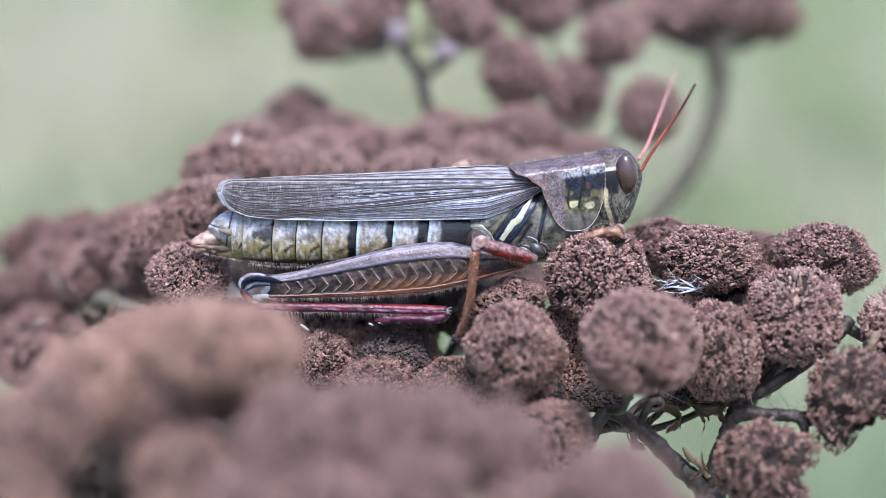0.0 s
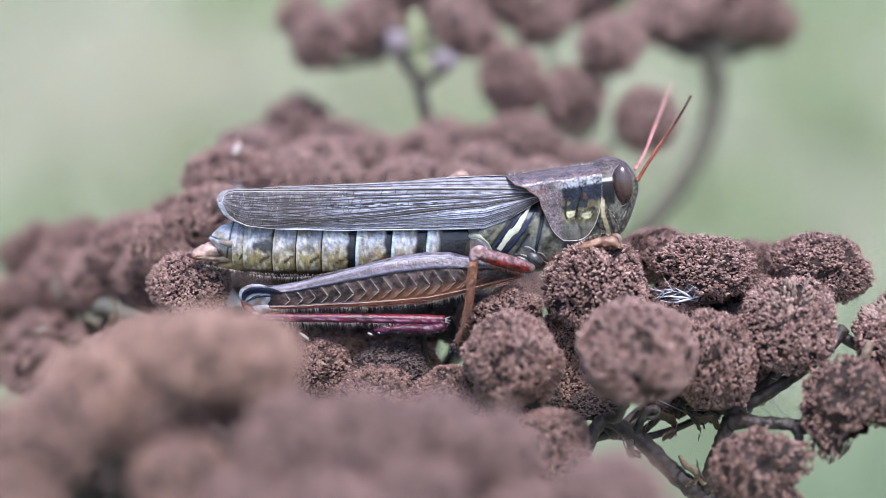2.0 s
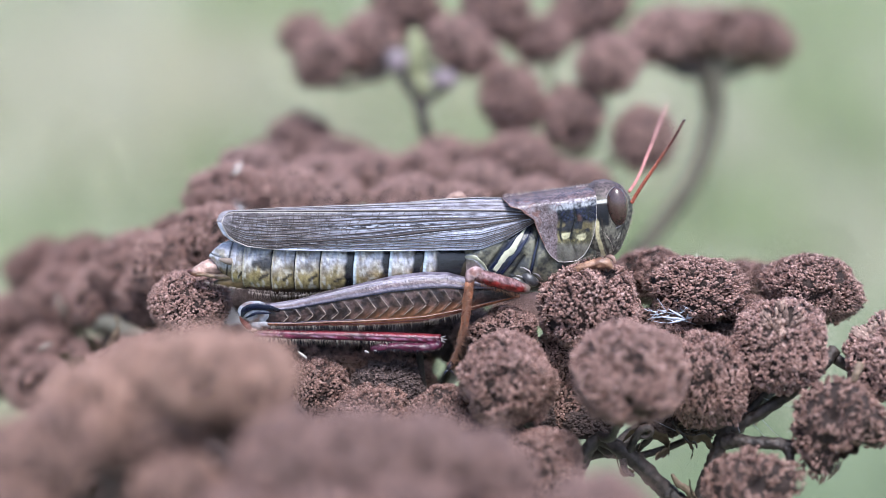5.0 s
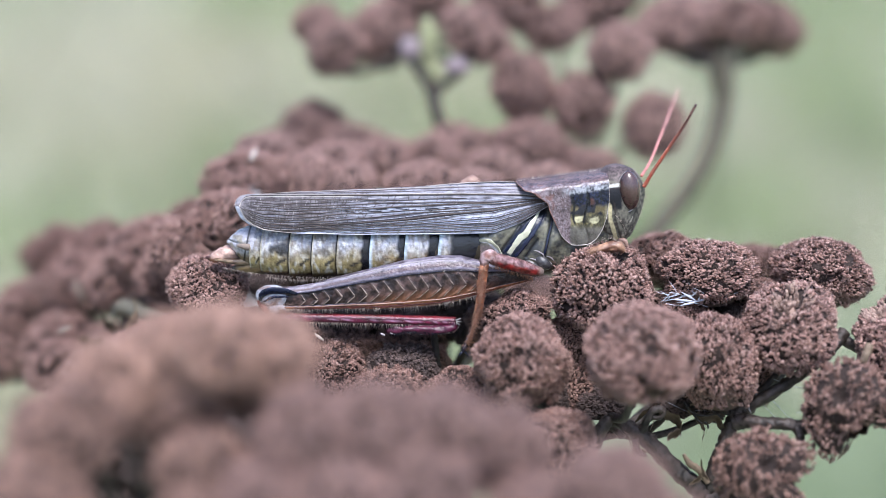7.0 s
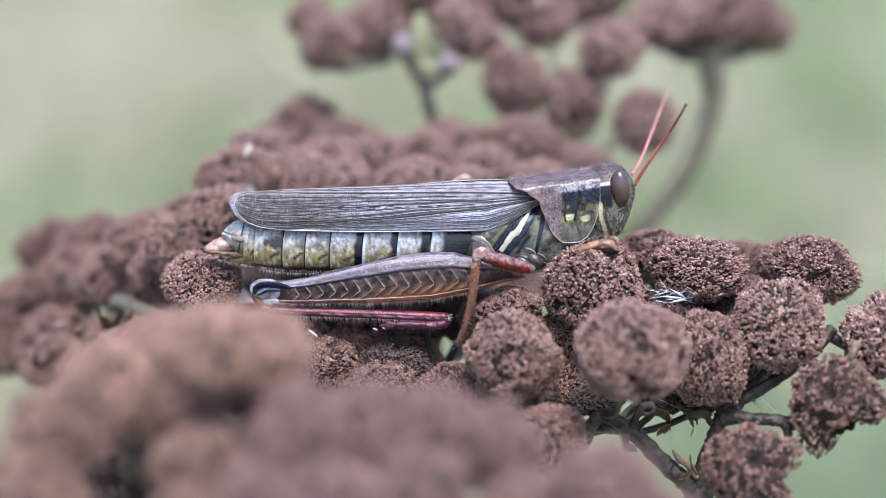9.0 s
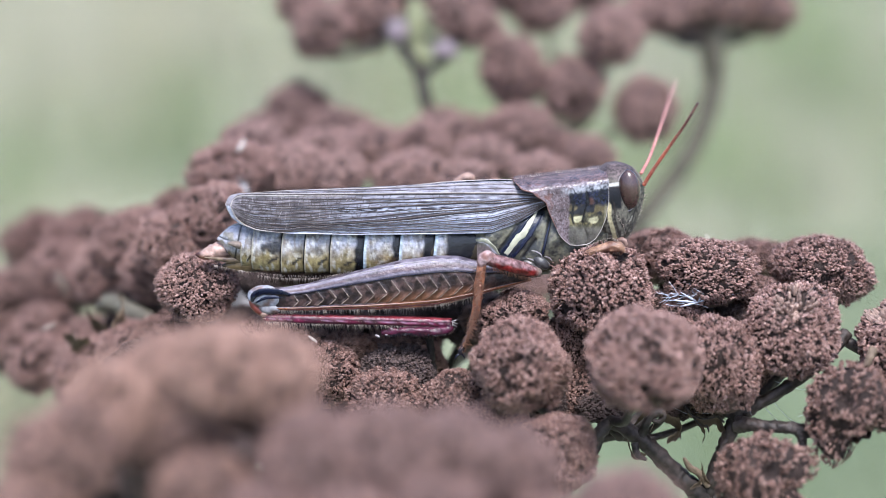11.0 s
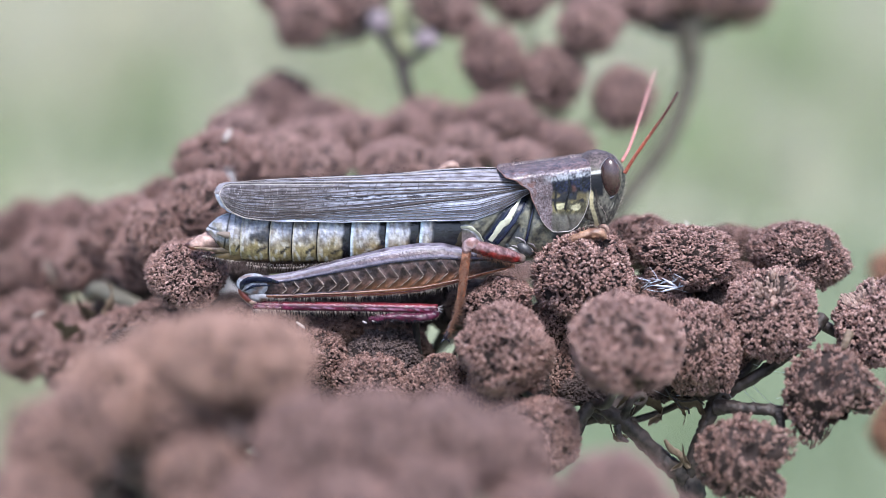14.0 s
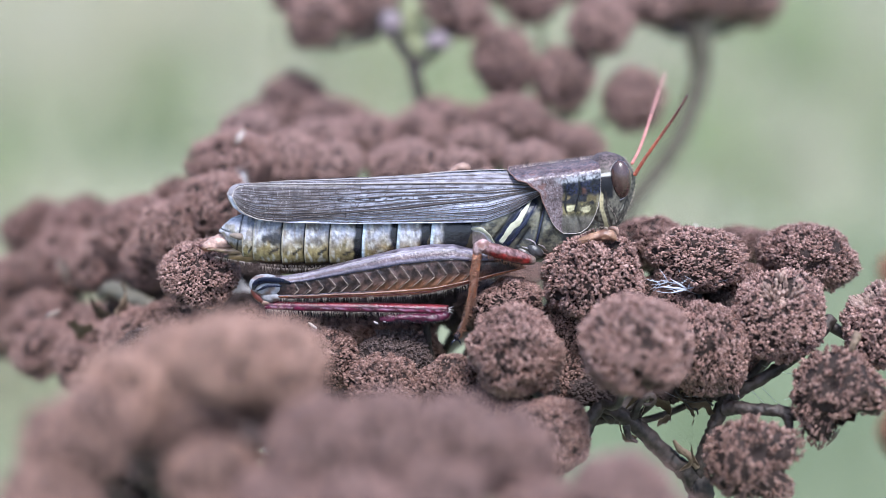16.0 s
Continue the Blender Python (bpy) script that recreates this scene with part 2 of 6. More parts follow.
def hairs(bm, line, count, way, length, spread, rng, radius=0.016):
    """Fine bristles that stand on a line."""
    p = glide(line, 8)
    for i in range(count):
        at = rng.uniform(0, len(p) - 1.001)
        k = int(at)
        foot = p[k].lerp(p[k + 1], at - k)
        d = (Vector(way) + Vector([rng.uniform(-spread, spread) for _ in range(3)])).normalized()
        tip = foot + d * length * rng.uniform(0.5, 1.15)
        s = d.orthogonal().normalized() * radius
        o = d.cross(s)
        base = [bm.verts.new(foot + s * math.cos(a) + o * math.sin(a)) for a in (0, 2.1, 4.2)]
        end = bm.verts.new(tip)
        for j in range(3):
            bm.faces.new((base[j], base[(j + 1) % 3], end))
    return bm


def mix(a, b, f):
    f = min(max(f, 0.0), 1.0)
    return tuple(p + (q - p) * f for p, q in zip(a, b))


def step(a, b, x):
    f = min(max((x - a) / (b - a), 0.0), 1.0)
    return f * f * (3 - 2 * f)


def grain(co, scale):
    return noise.noise(Vector(co) * scale)


# ---- the meadow ----
def meadow():
    bm = bmesh.new()
    bmesh.ops.create_grid(bm, x_segments=40, y_segments=40, size=300000)
    for v in bm.verts:
        v.co.z = -560
    mat = surf("meadow_ground", (0.082, 0.125, 0.052), (0.342, 0.345, 0.244), 0.9, 1.7, 25.0, 0.3, speckle=0.1, spread=(0.3, 0.7))
    tagged(part("ground", bm, mat, label="pale green meadow ground with straw patches"), category="ground", kind="structure")
    rng = random.Random(11)
    verts, faces = [], []
    for i in range(20000):
        x, y = rng.uniform(-3.0, 3.0), rng.uniform(-1.5, 6.5)
        if math.hypot(x, y) < 0.45:
            continue
        h, w, a = rng.uniform(0.06, 0.2), rng.uniform(0.0015, 0.004), rng.uniform(0, 6.28)
        lean = Vector((rng.uniform(-0.08, 0.08), rng.uniform(-0.08, 0.08), 0))
        c, s = math.cos(a) * w, math.sin(a) * w
        n = len(verts)
        verts += [(x - c, y - s, -0.56), (x + c, y + s, -0.56), (x + c * .7 + lean.x * .4, y + s * .7 + lean.y * .4, -0.56 + h * .6),
                  (x - c * .7 + lean.x * .4, y - s * .7 + lean.y * .4, -0.56 + h * .6), (x + lean.x, y + lean.y, -0.56 + h)]
        faces += [(n, n + 1, n + 2, n + 3), (n + 3, n + 2, n + 4)]
    mesh = bpy.data.meshes.new("grass")
    mesh.from_pydata(verts, [], faces)
    mesh.materials.append(GRASS)
    tagged(new("grass", mesh), "blurred green and straw meadow grass", "grass", kind="stuff")
    verts, faces = [], []
    for cx, cy, spread, count in ((0.0, 3.8, 0.32, 5200), (-0.6, 4.4, 0.3, 3000), (-0.42, 1.75, 0.12, 700)):
        for i in range(count):
            x, y = cx + rng.gauss(0, spread), cy + rng.gauss(0, spread * 1.3)
            h, w, a = rng.uniform(0.05, 0.2), rng.uniform(0.002, 0.005), rng.uniform(0, 6.28)
            c, s, lx, ly = math.cos(a) * w, math.sin(a) * w, rng.uniform(-0.1, 0.1), rng.uniform(-0.1, 0.1)
            n = len(verts)
            verts += [(x - c, y - s, -0.56), (x + c, y + s, -0.56), (x + c * .6 + lx * .5, y + s * .6 + ly * .5, -0.56 + h * .7), (x - c * .6 + lx * .5, y - s * .6 + ly * .5, -0.56 + h * .7), (x + lx, y + ly, -0.56 + h)]
            faces += [(n, n + 1, n + 2, n + 3), (n + 3, n + 2, n + 4)]
    mesh = bpy.data.meshes.new("dry_grass")
    mesh.from_pydata(verts, [], faces)
    mesh.materials.append(STRAW)
    tagged(new("dry_grass", mesh), "pale straw-coloured tufts of dry grass", "grass", kind="stuff")
    for name, label, material, seed, clumps in (("green_grass", "soft green tufts of taller meadow grass", TUFT_GREEN, 5, 46), ("grey_grass", "greyish withered tufts of taller grass", TUFT_GREY, 6, 40)):
        rng = random.Random(seed)
        verts, faces = [], []
        for k in range(clumps):
            cy = rng.uniform(1.9, 6.5)
            cx, tall = rng.uniform(-1, 1) * (0.26 * cy + 0.05), rng.uniform(0.05, 0.085) * cy
            for i in range(60):
                x, y = cx + rng.gauss(0, 0.018 * cy), cy + rng.gauss(0, 0.05 * cy)
                h, w, a = tall * rng.uniform(0.5, 1.1), rng.uniform(0.002, 0.005), rng.uniform(0, 6.28)
                c, s, lx, ly = math.cos(a) * w, math.sin(a) * w, rng.gauss(0, 0.3) * h, rng.gauss(0, 0.3) * h
                n = len(verts)
                verts += [(x - c, y - s, -0.56), (x + c, y + s, -0.56), (x + c * .8 + lx * .5, y + s * .8 + ly * .5, -0.56 + h * .7), (x - c * .8 + lx * .5, y - s * .8 + ly * .5, -0.56 + h * .7), (x + lx, y + ly, -0.56 + h)]
                faces += [(n, n + 1, n + 2, n + 3), (n + 3, n + 2, n + 4)]
        mesh = bpy.data.meshes.new(name)
        mesh.from_pydata(verts, [], faces)
        mesh.materials.append(material)
        tagged(new(name, mesh), label, "grass", kind="stuff")


meadow()


# ---- dried flower heads ----
def head_mesh(seed, florets, worn, material, fibres=0, bite=0.0, bite_way=(0.75, -0.66, 0), hole=None, prongs=(), gouge=()):
    """A button of packed dry florets on a dark core, radius 1; worn: how much has fallen out."""
    prongs, gouge = [Vector(q).normalized() for q in prongs], [Vector(q).normalized() for q in gouge]
    spike = lambda n: max([step(0.8, 1.0, n.dot(q)) for q in prongs] or [0.0])
    dug = lambda n: max([step(0.955, 0.985, n.dot(q)) for q in gouge] or [0.0])
    rough = 1.5 if bite else 0.7 if florets > 1000 else 0.25
    bite_way = Vector(bite_way).normalized()
    hole = Vector(hole).normalized() if hole else None
    rng = random.Random(seed)
    bm = bmesh.new()
    off = Vector((seed * 3.7, seed * 1.3, 0))
    shape = lambda n: (1 + 0.17 * noise.noise(n * 1.5 + off) + 0.09 * noise.noise(n * 3.2 + off)) * (1 - bite * (1 - spike(n)) * step(0.35, 0.8, n.dot(bite_way) + 0.35 * noise.noise(n * 3.5 + off))) * (1 + 0.3 * spike(n) ** 2)
    bmesh.ops.create_uvsphere(bm, u_segments=22, v_segments=14, radius=0.87)
    for v in bm.verts:
        n = v.co.normalized()
        pit = step(0.12, 0.4, noise.noise(n * 2.3 + off * 2) - 0.4 + worn)
        if hole:
            pit = max(pit, 1.2 * step(0.84, 0.95, n.dot(hole)))
        v.co *= shape(n) * (1 - 0.28 * pit) * (1 - 0.4 * dug(n))
    verts, faces = [v.co.copy() for v in bm.verts], [[v.index for v in f.verts] for f in bm.faces]
    core = len(faces)
    bm.free()
    pegs = []
    for i in range(florets):
        z = 1 - 1.78 * (i + 0.5) / florets
        a = i * 2.39996 + rng.uniform(-0.3, 0.3)
        z += rng.uniform(-0.012, 0.012)
        q = math.sqrt(max(1 - z * z, 0))
        n = Vector((q * math.cos(a), q * math.sin(a), z))
        pit = step(0.12, 0.4, noise.noise(n * 2.3 + off * 2) - 0.4 + worn)
        pit = max(pit, 0.55 * step(0.12, 0.3, noise.noise(n * 5.2 - off * 3) - 0.32 + 0.5 * worn))
        open_here = step(0.86, 0.95, n.dot(hole) + 0.08 * noise.noise(n * 6 + off)) if hole else 0.0
        cleft = 0.85 * step(0.05, 0.2, noise.noise(Vector((n.x * 7.0, n.y * 2.8, n.z * 2.8)) + off * 2)) if bite > 0.25 else 0.0
        pit = max(pit, cleft, dug(n))
        if dug(n) > 0.5 or rng.random() < 0.03 + 0.55 * pit + 0.84 * open_here:
            continue
        size = 1.06 * math.sqrt(10.0 / florets) * rng.uniform(0.6, 1.3)
        up = (n + 0.5 * Vector([rng.uniform(-1, 1) for _ in range(3)])).normalized()
        s = up.orthogonal().normalized()
        o = up.cross(s)
        foot = n * shape(n) * (0.96 - 1.45 * math.sqrt(10.0 / florets) - (0.4 if bite else 0.28) * pit - rough * (0.06 * noise.noise(n * 4.3 + off) + 0.05 * noise.noise(n * 10 + off)))
        tall = 1.6 * math.sqrt(10.0 / florets) * rng.uniform(0.7, 1.2) + (0.07 * rng.random() if rng.random() < 0.03 else 0)
        if open_here > 0.4:
            pegs += range(len(faces), len(faces) + 8)
            foot -= n * 0.26 * open_here
            size *= 1.5
            tall, up = rng.uniform(0.12, 0.28), (n + 0.2 * Vector([rng.uniform(-1, 1) for _ in range(3)])).normalized()
            s = up.orthogonal().normalized()
            o = up.cross(s)
        k = len(verts)
        turn = rng.uniform(0, 6.28)
        for r, h in ((0.44, 0.0), (0.58, tall * 0.8)):
            for j in range(4):
                b = turn + j * 1.5708
                rr = r * size * rng.uniform(0.7, 1.3)
                verts.append(foot + up * h * rng.uniform(0.9, 1.1) + (s * math.cos(b) + o * math.sin(b)) * rr)
        verts.append(foot + up * tall * rng.uniform(0.85, 1.2))
        for j in range(4):
            l = (j + 1) % 4
            faces += [(k + j, k + l, k + 4 + l, k + 4 + j), (k + 4 + j, k + 4 + l, k + 8)]
    for i in range(fibres):
        z, a = 1 - 1.5 * rng.random(), rng.uniform(0, 6.2832)
        q = math.sqrt(max(1 - z * z, 0))
        n = Vector((q * math.cos(a), q * math.sin(a), z))
        foot = n * shape(n) * rng.uniform(0.9, 0.98)
        way = (n * rng.uniform(0.2, 0.9) + 0.8 * Vector([rng.uniform(-1, 1) for _ in range(3)])).normalized()
        s = way.orthogonal().normalized() * rng.uniform(0.004, 0.01)
        o = way.cross(s)
        k = len(verts)
        verts += [foot + s, foot - 0.5 * s + 0.87 * o, foot - 0.5 * s - 0.87 * o, foot + way * rng.uniform(0.06, 0.14)]
        faces += [(k, k + 1, k + 3), (k + 1, k + 2, k + 3), (k + 2, k, k + 3)]
    mesh = bpy.data.meshes.new("flower_head")
    mesh.from_pydata([tuple(v) for v in verts], [], faces)
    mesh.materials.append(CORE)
    mesh.materials.append(material)
    mesh.materials.append(PEG)
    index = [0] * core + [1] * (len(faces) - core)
    for k in pegs:
        index[k] = 2
    mesh.polygons.foreach_set("material_index", index)
    mesh.polygons.foreach_set("use_smooth", [True] * core + [False] * (len(faces) - core))
    return mesh


def cup_mesh(seed):
    """The cup of small dry bracts under a button, radius 1."""
    rng = random.Random(seed)
    bm = bmesh.new()
    sheet(bm, lambda u, v: Vector((math.cos(6.2832 * u) * (0.12 + 0.7 * math.sin(1.5 * v)), math.sin(6.2832 * u) * (0.12 + 0.7 * math.sin(1.5 * v)), -0.95 + 0.72 * v * v)), 24, 8)
    for row, (low, out) in enumerate(((-0.55, 0.72), (-0.75, 0.55))):
        for i in range(16):
            a = 6.2832 * (i + 0.5 * row) / 16 + rng.uniform(-0.1, 0.1)
            tip = rng.uniform(0.2, 0.32)
            c = Vector((math.cos(a), math.sin(a), 0))
            s = Vector((-math.sin(a), math.cos(a), 0)) * 0.15
            p = [c * out * 0.9 + Vector((0, 0, low - 0.12)) - s, c * out * 0.9 + Vector((0, 0, low - 0.12)) + s,
                 c * (out + 0.1) + Vector((0, 0, low + tip * 0.5)) + s * 0.7, c * (out + 0.14 + rng.uniform(0, .06)) + Vector((0, 0, low + tip)), c * (out + 0.1) + Vector((0, 0, low + tip * 0.5)) - s * 0.7]
            bm.faces.new([bm.verts.new(q) for q in p])
    mesh = bpy.data.meshes.new("involucre")
    bm.to_mesh(mesh)
    bm.free()
    mesh.materials.append(BRACT)
    return mesh


SHARP = [head_mesh(s, 5200, w, FLORET, 500, hole=h) for s, w, h in ((1, 0.16, None), (2, 0.3, None), (3, 0.2, None), (4, 0.34, None), (5, 0.24, None), (6, 0.14, None))]
OPEN_HEADS = [head_mesh(8, 5200, 0.2, FLORET, 500, hole=(0.0, 0.12, 1.0))]
RAGGED = [head_mesh(9, 4800, 0.08, FLORET, 500, 0.14, (-0.8, 0.2, 0.35), (-0.55, 0.35, 0.75))]
HANGING_UP = (Vector((-0.3, -0.86, 0.4)).normalized(), Vector((-0.25, -0.85, 0.46)).normalized())


def torn(seed, worn, bite, up, gap, prongs, gouge):
    """A button torn open towards gap, with ragged points and black hollows."""
    own = lambda q: Vector(q) @ up.to_track_quat("Z", "Y").to_matrix()
    return head_mesh(seed, 4600, worn, FLORET_DEEP, 300, bite, own(gap), None, [own(q) for q in prongs], [own(q) for q in gouge])


TORN = [
    torn(21, 0.2, 0.45, HANGING_UP[0], (0.5, -0.3, -0.8), ((-0.33, -0.15, -0.93), (0.97, -0.2, -0.18)), ((-0.35, -0.78, -0.5), (0.4, -0.85, -0.2), (-0.25, -0.8, 0.55))),
    torn(22, 0.15, 0.3, HANGING_UP[1], (0.85, -0.35, -0.35), ((0.97, -0.2, 0.25), (0.72, -0.2, -0.66)), ((0.5, -0.8, -0.3), (0.1, -0.85, 0.5))),
]
# Darker florets under the insect; the weaker light there is put into the colour.
DEEP = [head_mesh(s, 4600, w, FLORET_DEEP, 300) for s, w in ((11, 0.2), (12, 0.32), (13, 0.26))]
SOFT = [head_mesh(s, 800, w, m) for s, w, m in ((31, 0.1, FLORET_PALE), (32, 0.25, FLORET_PALE), (33, 0.15, FLORET_PALE))]
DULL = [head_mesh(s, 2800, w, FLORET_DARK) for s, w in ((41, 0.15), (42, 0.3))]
RUSTY = [head_mesh(s, 800, w, FLORET_RUSTY) for s, w in ((51, 0.05), (52, 0.12), (53, 0.2))]
LIGHT_HEADS = [head_mesh(s, 800, w, FLORET_LIGHT) for s, w in ((55, 0.05), (56, 0.12))]
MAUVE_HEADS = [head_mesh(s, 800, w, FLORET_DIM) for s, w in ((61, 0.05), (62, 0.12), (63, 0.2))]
ORANGE_HEADS = [head_mesh(71, 420, 0.1, FLORET_ORANGE)]
CUPS = [cup_mesh(s) for s in (1, 2, 3)]


def flower_heads(plant, rows, node, meshes, seed, thick=0.24, upright=0.8, way=None, label="", stalk=STALK):
    """Buttons at (x, y, z, radius, flatness), each on its stalk from a common node."""
    rng = random.Random(seed)
    node = Vector(node)
    for i, (x, y, z, r, flat) in enumerate(rows):
        r *= 1.05
        c = Vector((x, y, z))
        up = (Vector((0, 0, upright)) + 0.55 * (c - node).normalized() + 0.14 * Vector([rng.uniform(-1, 1) for _ in range(3)])).normalized()
        if way:
            up = Vector(way[i]).normalized()
        ob = new("flower_head", meshes[(i * 5 + seed) % len(meshes)])
        ob.parent = plant
        turn = up.to_track_quat("Z", "Y").to_matrix().to_4x4() @ pose(0, 0, 0, 0, 0, 0 if way else rng.uniform(0, 360))
        ob.matrix_basis = Matrix.Translation((c - ORIGIN[plant.name]) * MM) @ turn @ Matrix.Diagonal((r * MM, r * MM, r * flat * MM, 1))
        tagged(ob, label)
        cup = new("involucre", CUPS[(i + seed) % 3])
        cup.parent = ob
        cup.scale = (0.84, 0.84, 0.95)
        foot = c - up * r * flat * 0.85
        bm = bmesh.new()
        mid = foot.lerp(node, 0.5) - up * 0.1 * (foot - node).length + Vector((rng.uniform(-.5, .5), rng.uniform(-.5, .5), -0.3))
        tube(bm, glide([foot + up * 0.3 * r, foot - up * 0.35, mid, node], 6), [thick * 1.25, thick * 0.8, thick * 0.8, thick, thick * 1.3], 8, 0.35)
        part("stalk", bm, stalk, plant)


def stem(plant, points, radii, material=STALK, name="stem", label="", sides=16):
    bm = bmesh.new()
    tube(bm, glide(points, 22), radii, sides, 0.5)
    part(name, bm, material, plant, label)


RIGHT_A = (
    (7.9, -1.8, -1.1, 2.67, 0.93),
    (9.3, -9.3, -2.6, 2.85, 0.85),
    (3.6, -6.4, -3.8, 2.39, 1.02),
    (5.4, -7.8, -7.9, 1.99, 1.11),
    (3.4, -1.6, -2.7, 1.92, 0.76),
    (6.7, -0.9, -4.3, 1.77, 0.90),
    (11.2, 0.4, -3.1, 1.78, 0.83),
)
RIGHT_B = (
    (14.0, -4.5, -4.4, 2.05, 1.28),
    (13.8, -0.1, -0.6, 2.59, 0.73),
    (20.3, 1.8, -1.0, 2.70, 0.71),
    (11.6, 4.9, -1.0, 2.47, 0.65),
    (18.0, 8.7, -2.2, 1.93, 0.67),
    (12.4, -0.8, -3.7, 1.77, 1.03),
    (16.9, 1.5, -2.7, 1.68, 0.82),
    (16.1, -1.3, -6.3, 1.35, 1.09),
)
OPEN_ONE = ((17.7, -3.9, -2.5, 2.45, 0.87),)
RAGGED_ONE = ((23.3, -4.0, -3.1, 2.5, 0.82),)
HANGING = (
    (20.1, -6.8, -5.9, 2.25, 0.84),
    (15.5, -8.3, -9.0, 2.2, 0.84),
)
UNDER = (
    (-6.5, -2.2, -5.6, 1.87, 0.97),
    (-3.3, -3.9, -6.5, 2.07, 0.83),
    (0.3, -4.4, -6.3, 1.71, 0.87),
    (2.3, 2.2, -4.2, 1.52, 0.80),
    (6.4, -1.3, -6.3, 2.06, 0.79),
    (-9.0, -1.2, -5.7, 1.77, 1.00),
    (2.5, -5.4, -7.1, 1.64, 0.90),
    (-12.1, -6.6, -7.1, 1.68, 1.00),
    (-16.6, -10.2, -9.7, 1.90, 0.86),
    (-8.1, 3.4, -5.4, 2.03, 0.76),
    (-5.0, 3.4, -5.7, 1.91, 0.77),
    (-2.1, 3.9, -5.8, 1.86, 0.77),
    (-10.3, 1.9, -5.3, 1.88, 0.90),
    (-1.2, 0.7, -6.3, 1.20, 1.15),
    (-15.7, 4.8, -6.1, 1.87, 0.93),
    (-13.2, 5.9, -5.9, 1.64, 0.96),
)
UNDER_DEEP = (
    (-2.8, -1.8, -5.9, 2.11, 0.78),
    (-8.8, 4.6, -4.8, 1.99, 0.72),
    (-6.0, 4.6, -4.9, 1.93, 0.71),
    (-3.2, 4.6, -4.8, 1.93, 0.71),
    (-0.7, 5.2, -4.4, 1.81, 0.76),
    (1.4, 4.8, -4.0, 1.80, 0.79),
    (3.3, 3.6, -4.5, 1.85, 0.90),
    (-4.5, 3.4, -8.0, 1.86, 1.00),
    (-7.3, 2.4, -8.0, 1.84, 1.00),
    (-1.3, 1.3, -8.5, 1.82, 0.83),
    (-10.4, 6.6, -2.7, 1.45, 0.87),
    (1.1, 4.4, -4.95, 1.5, 0.75),
    (-11.5, 5.1, -5.0, 1.44, 0.78),
    (-18.6, 13.5, -6.6, 2.1, 0.9),
    (-15.5, 11.5, -5.6, 2.0, 0.9),
)
UNDER_RIGHT = (
    (8.0, -2.5, -6.9, 1.75, 0.57),
    (5.1, -2.5, -7.0, 1.46, 0.84),
    (11.9, -2.0, -7.0, 1.35, 0.87),
    (13.7, -1.6, -7.5, 1.18, 0.75),
    (15.3, 0.2, -3.7, 1.19, 1.00),
    (14.5, 2.4, -3.3, 1.46, 0.79),
)
LEFT = (
    (-13.5, 1.3, -1.75, 2.12, 0.86),
    (-18.8, 14.9, -2.8, 2.64, 0.85),
    (-13.1, 8.3, 0.5, 2.10, 0.91),
    (-12.6, 13.7, 1.9, 2.53, 0.76),
    (-16.5, 18.6, -1.8, 2.09, 0.83),
    (-24.3, 20.6, -6.5, 2.79, 0.85),
    (-27.3, 28.3, -5.8, 2.65, 0.69),
    (-28.2, 22.3, -8.6, 2.62, 0.86),
    (-25.2, 16.7, -9.6, 2.50, 0.89),
    (-30.0, 21.7, -10.9, 2.54, 0.93),
    (-21.4, 13.6, -8.8, 2.04, 0.92),
    (-20.8, 8.8, -9.0, 2.27, 0.89),
    (-17.9, 6.0, -6.8, 1.89, 0.92),
    (-24.3, 12.4, -9.6, 2.02, 0.83),
    (-15.5, 8.5, -1.1, 2.30, 0.89),
    (-20.5, 15.5, -4.7, 2.39, 0.86),
    (-17.1, 11.0, -3.4, 2.10, 0.91),
    (-23.8, 24.2, -4.8, 2.56, 0.77),
)
MOUND_TOP = (
    (-11.8, 16.9, 2.6, 2.25, 0.73),
    (-10.0, 34.1, 1.9, 2.43, 0.94),
    (-12.4, 31.0, 0.8, 2.37, 0.77),
    (-7.1, 31.9, 1.0, 2.70, 0.69),
)
MOUND = (
    (-7.9, 20.8, 1.6, 2.76, 0.59),
    (5.0, 19.2, -5.9, 2.12, 0.57),
    (-6.7, 15.6, 1.4, 2.17, 0.62),
    (-4.7, 24.8, 1.1, 2.63, 0.69),
    (-1.4, 24.8, 1.4, 2.19, 0.77),
    (0.4, 27.9, 1.4, 2.84, 0.74),
    (-2.0, 16.6, 1.1, 2.46, 0.64),
    (5.4, 26.9, 1.7, 2.97, 0.68),
    (2.7, 20.7, 1.4, 2.12, 0.73),
    (9.5, 24.7, 0.9, 1.90, 0.73),
    (-9.6, 15.7, 1.6, 2.37, 0.69),
    (1.5, 14.6, 1.2, 1.88, 0.71),
    (6.0, 16.6, 1.2, 2.05, 0.67),
)
BACK_LEFT = (
    (-8.3, 32.4, 8.1, 2.14, 1.00),
    (-9.9, 35.8, 9.5, 1.72, 0.86),
    (-5.1, 35.6, 8.7, 2.43, 1.00),
    (1.4, 31.6, 9.2, 2.74, 0.67),
    (-2.5, 38.1, 10.8, 2.78, 0.71),
    (3.8, 36.1, 11.2, 2.74, 0.86),
)
BACK_MID = (
    (4.8, 30.3, 5.6, 2.19, 1.21),
    (8.9, 30.1, 4.5, 2.27, 1.07),
    (11.3, 29.8, 8.1, 2.25, 0.93),
    (13.7, 29.3, 3.1, 2.26, 1.00),
    (7.1, 35.7, 9.2, 2.43, 0.74),
)
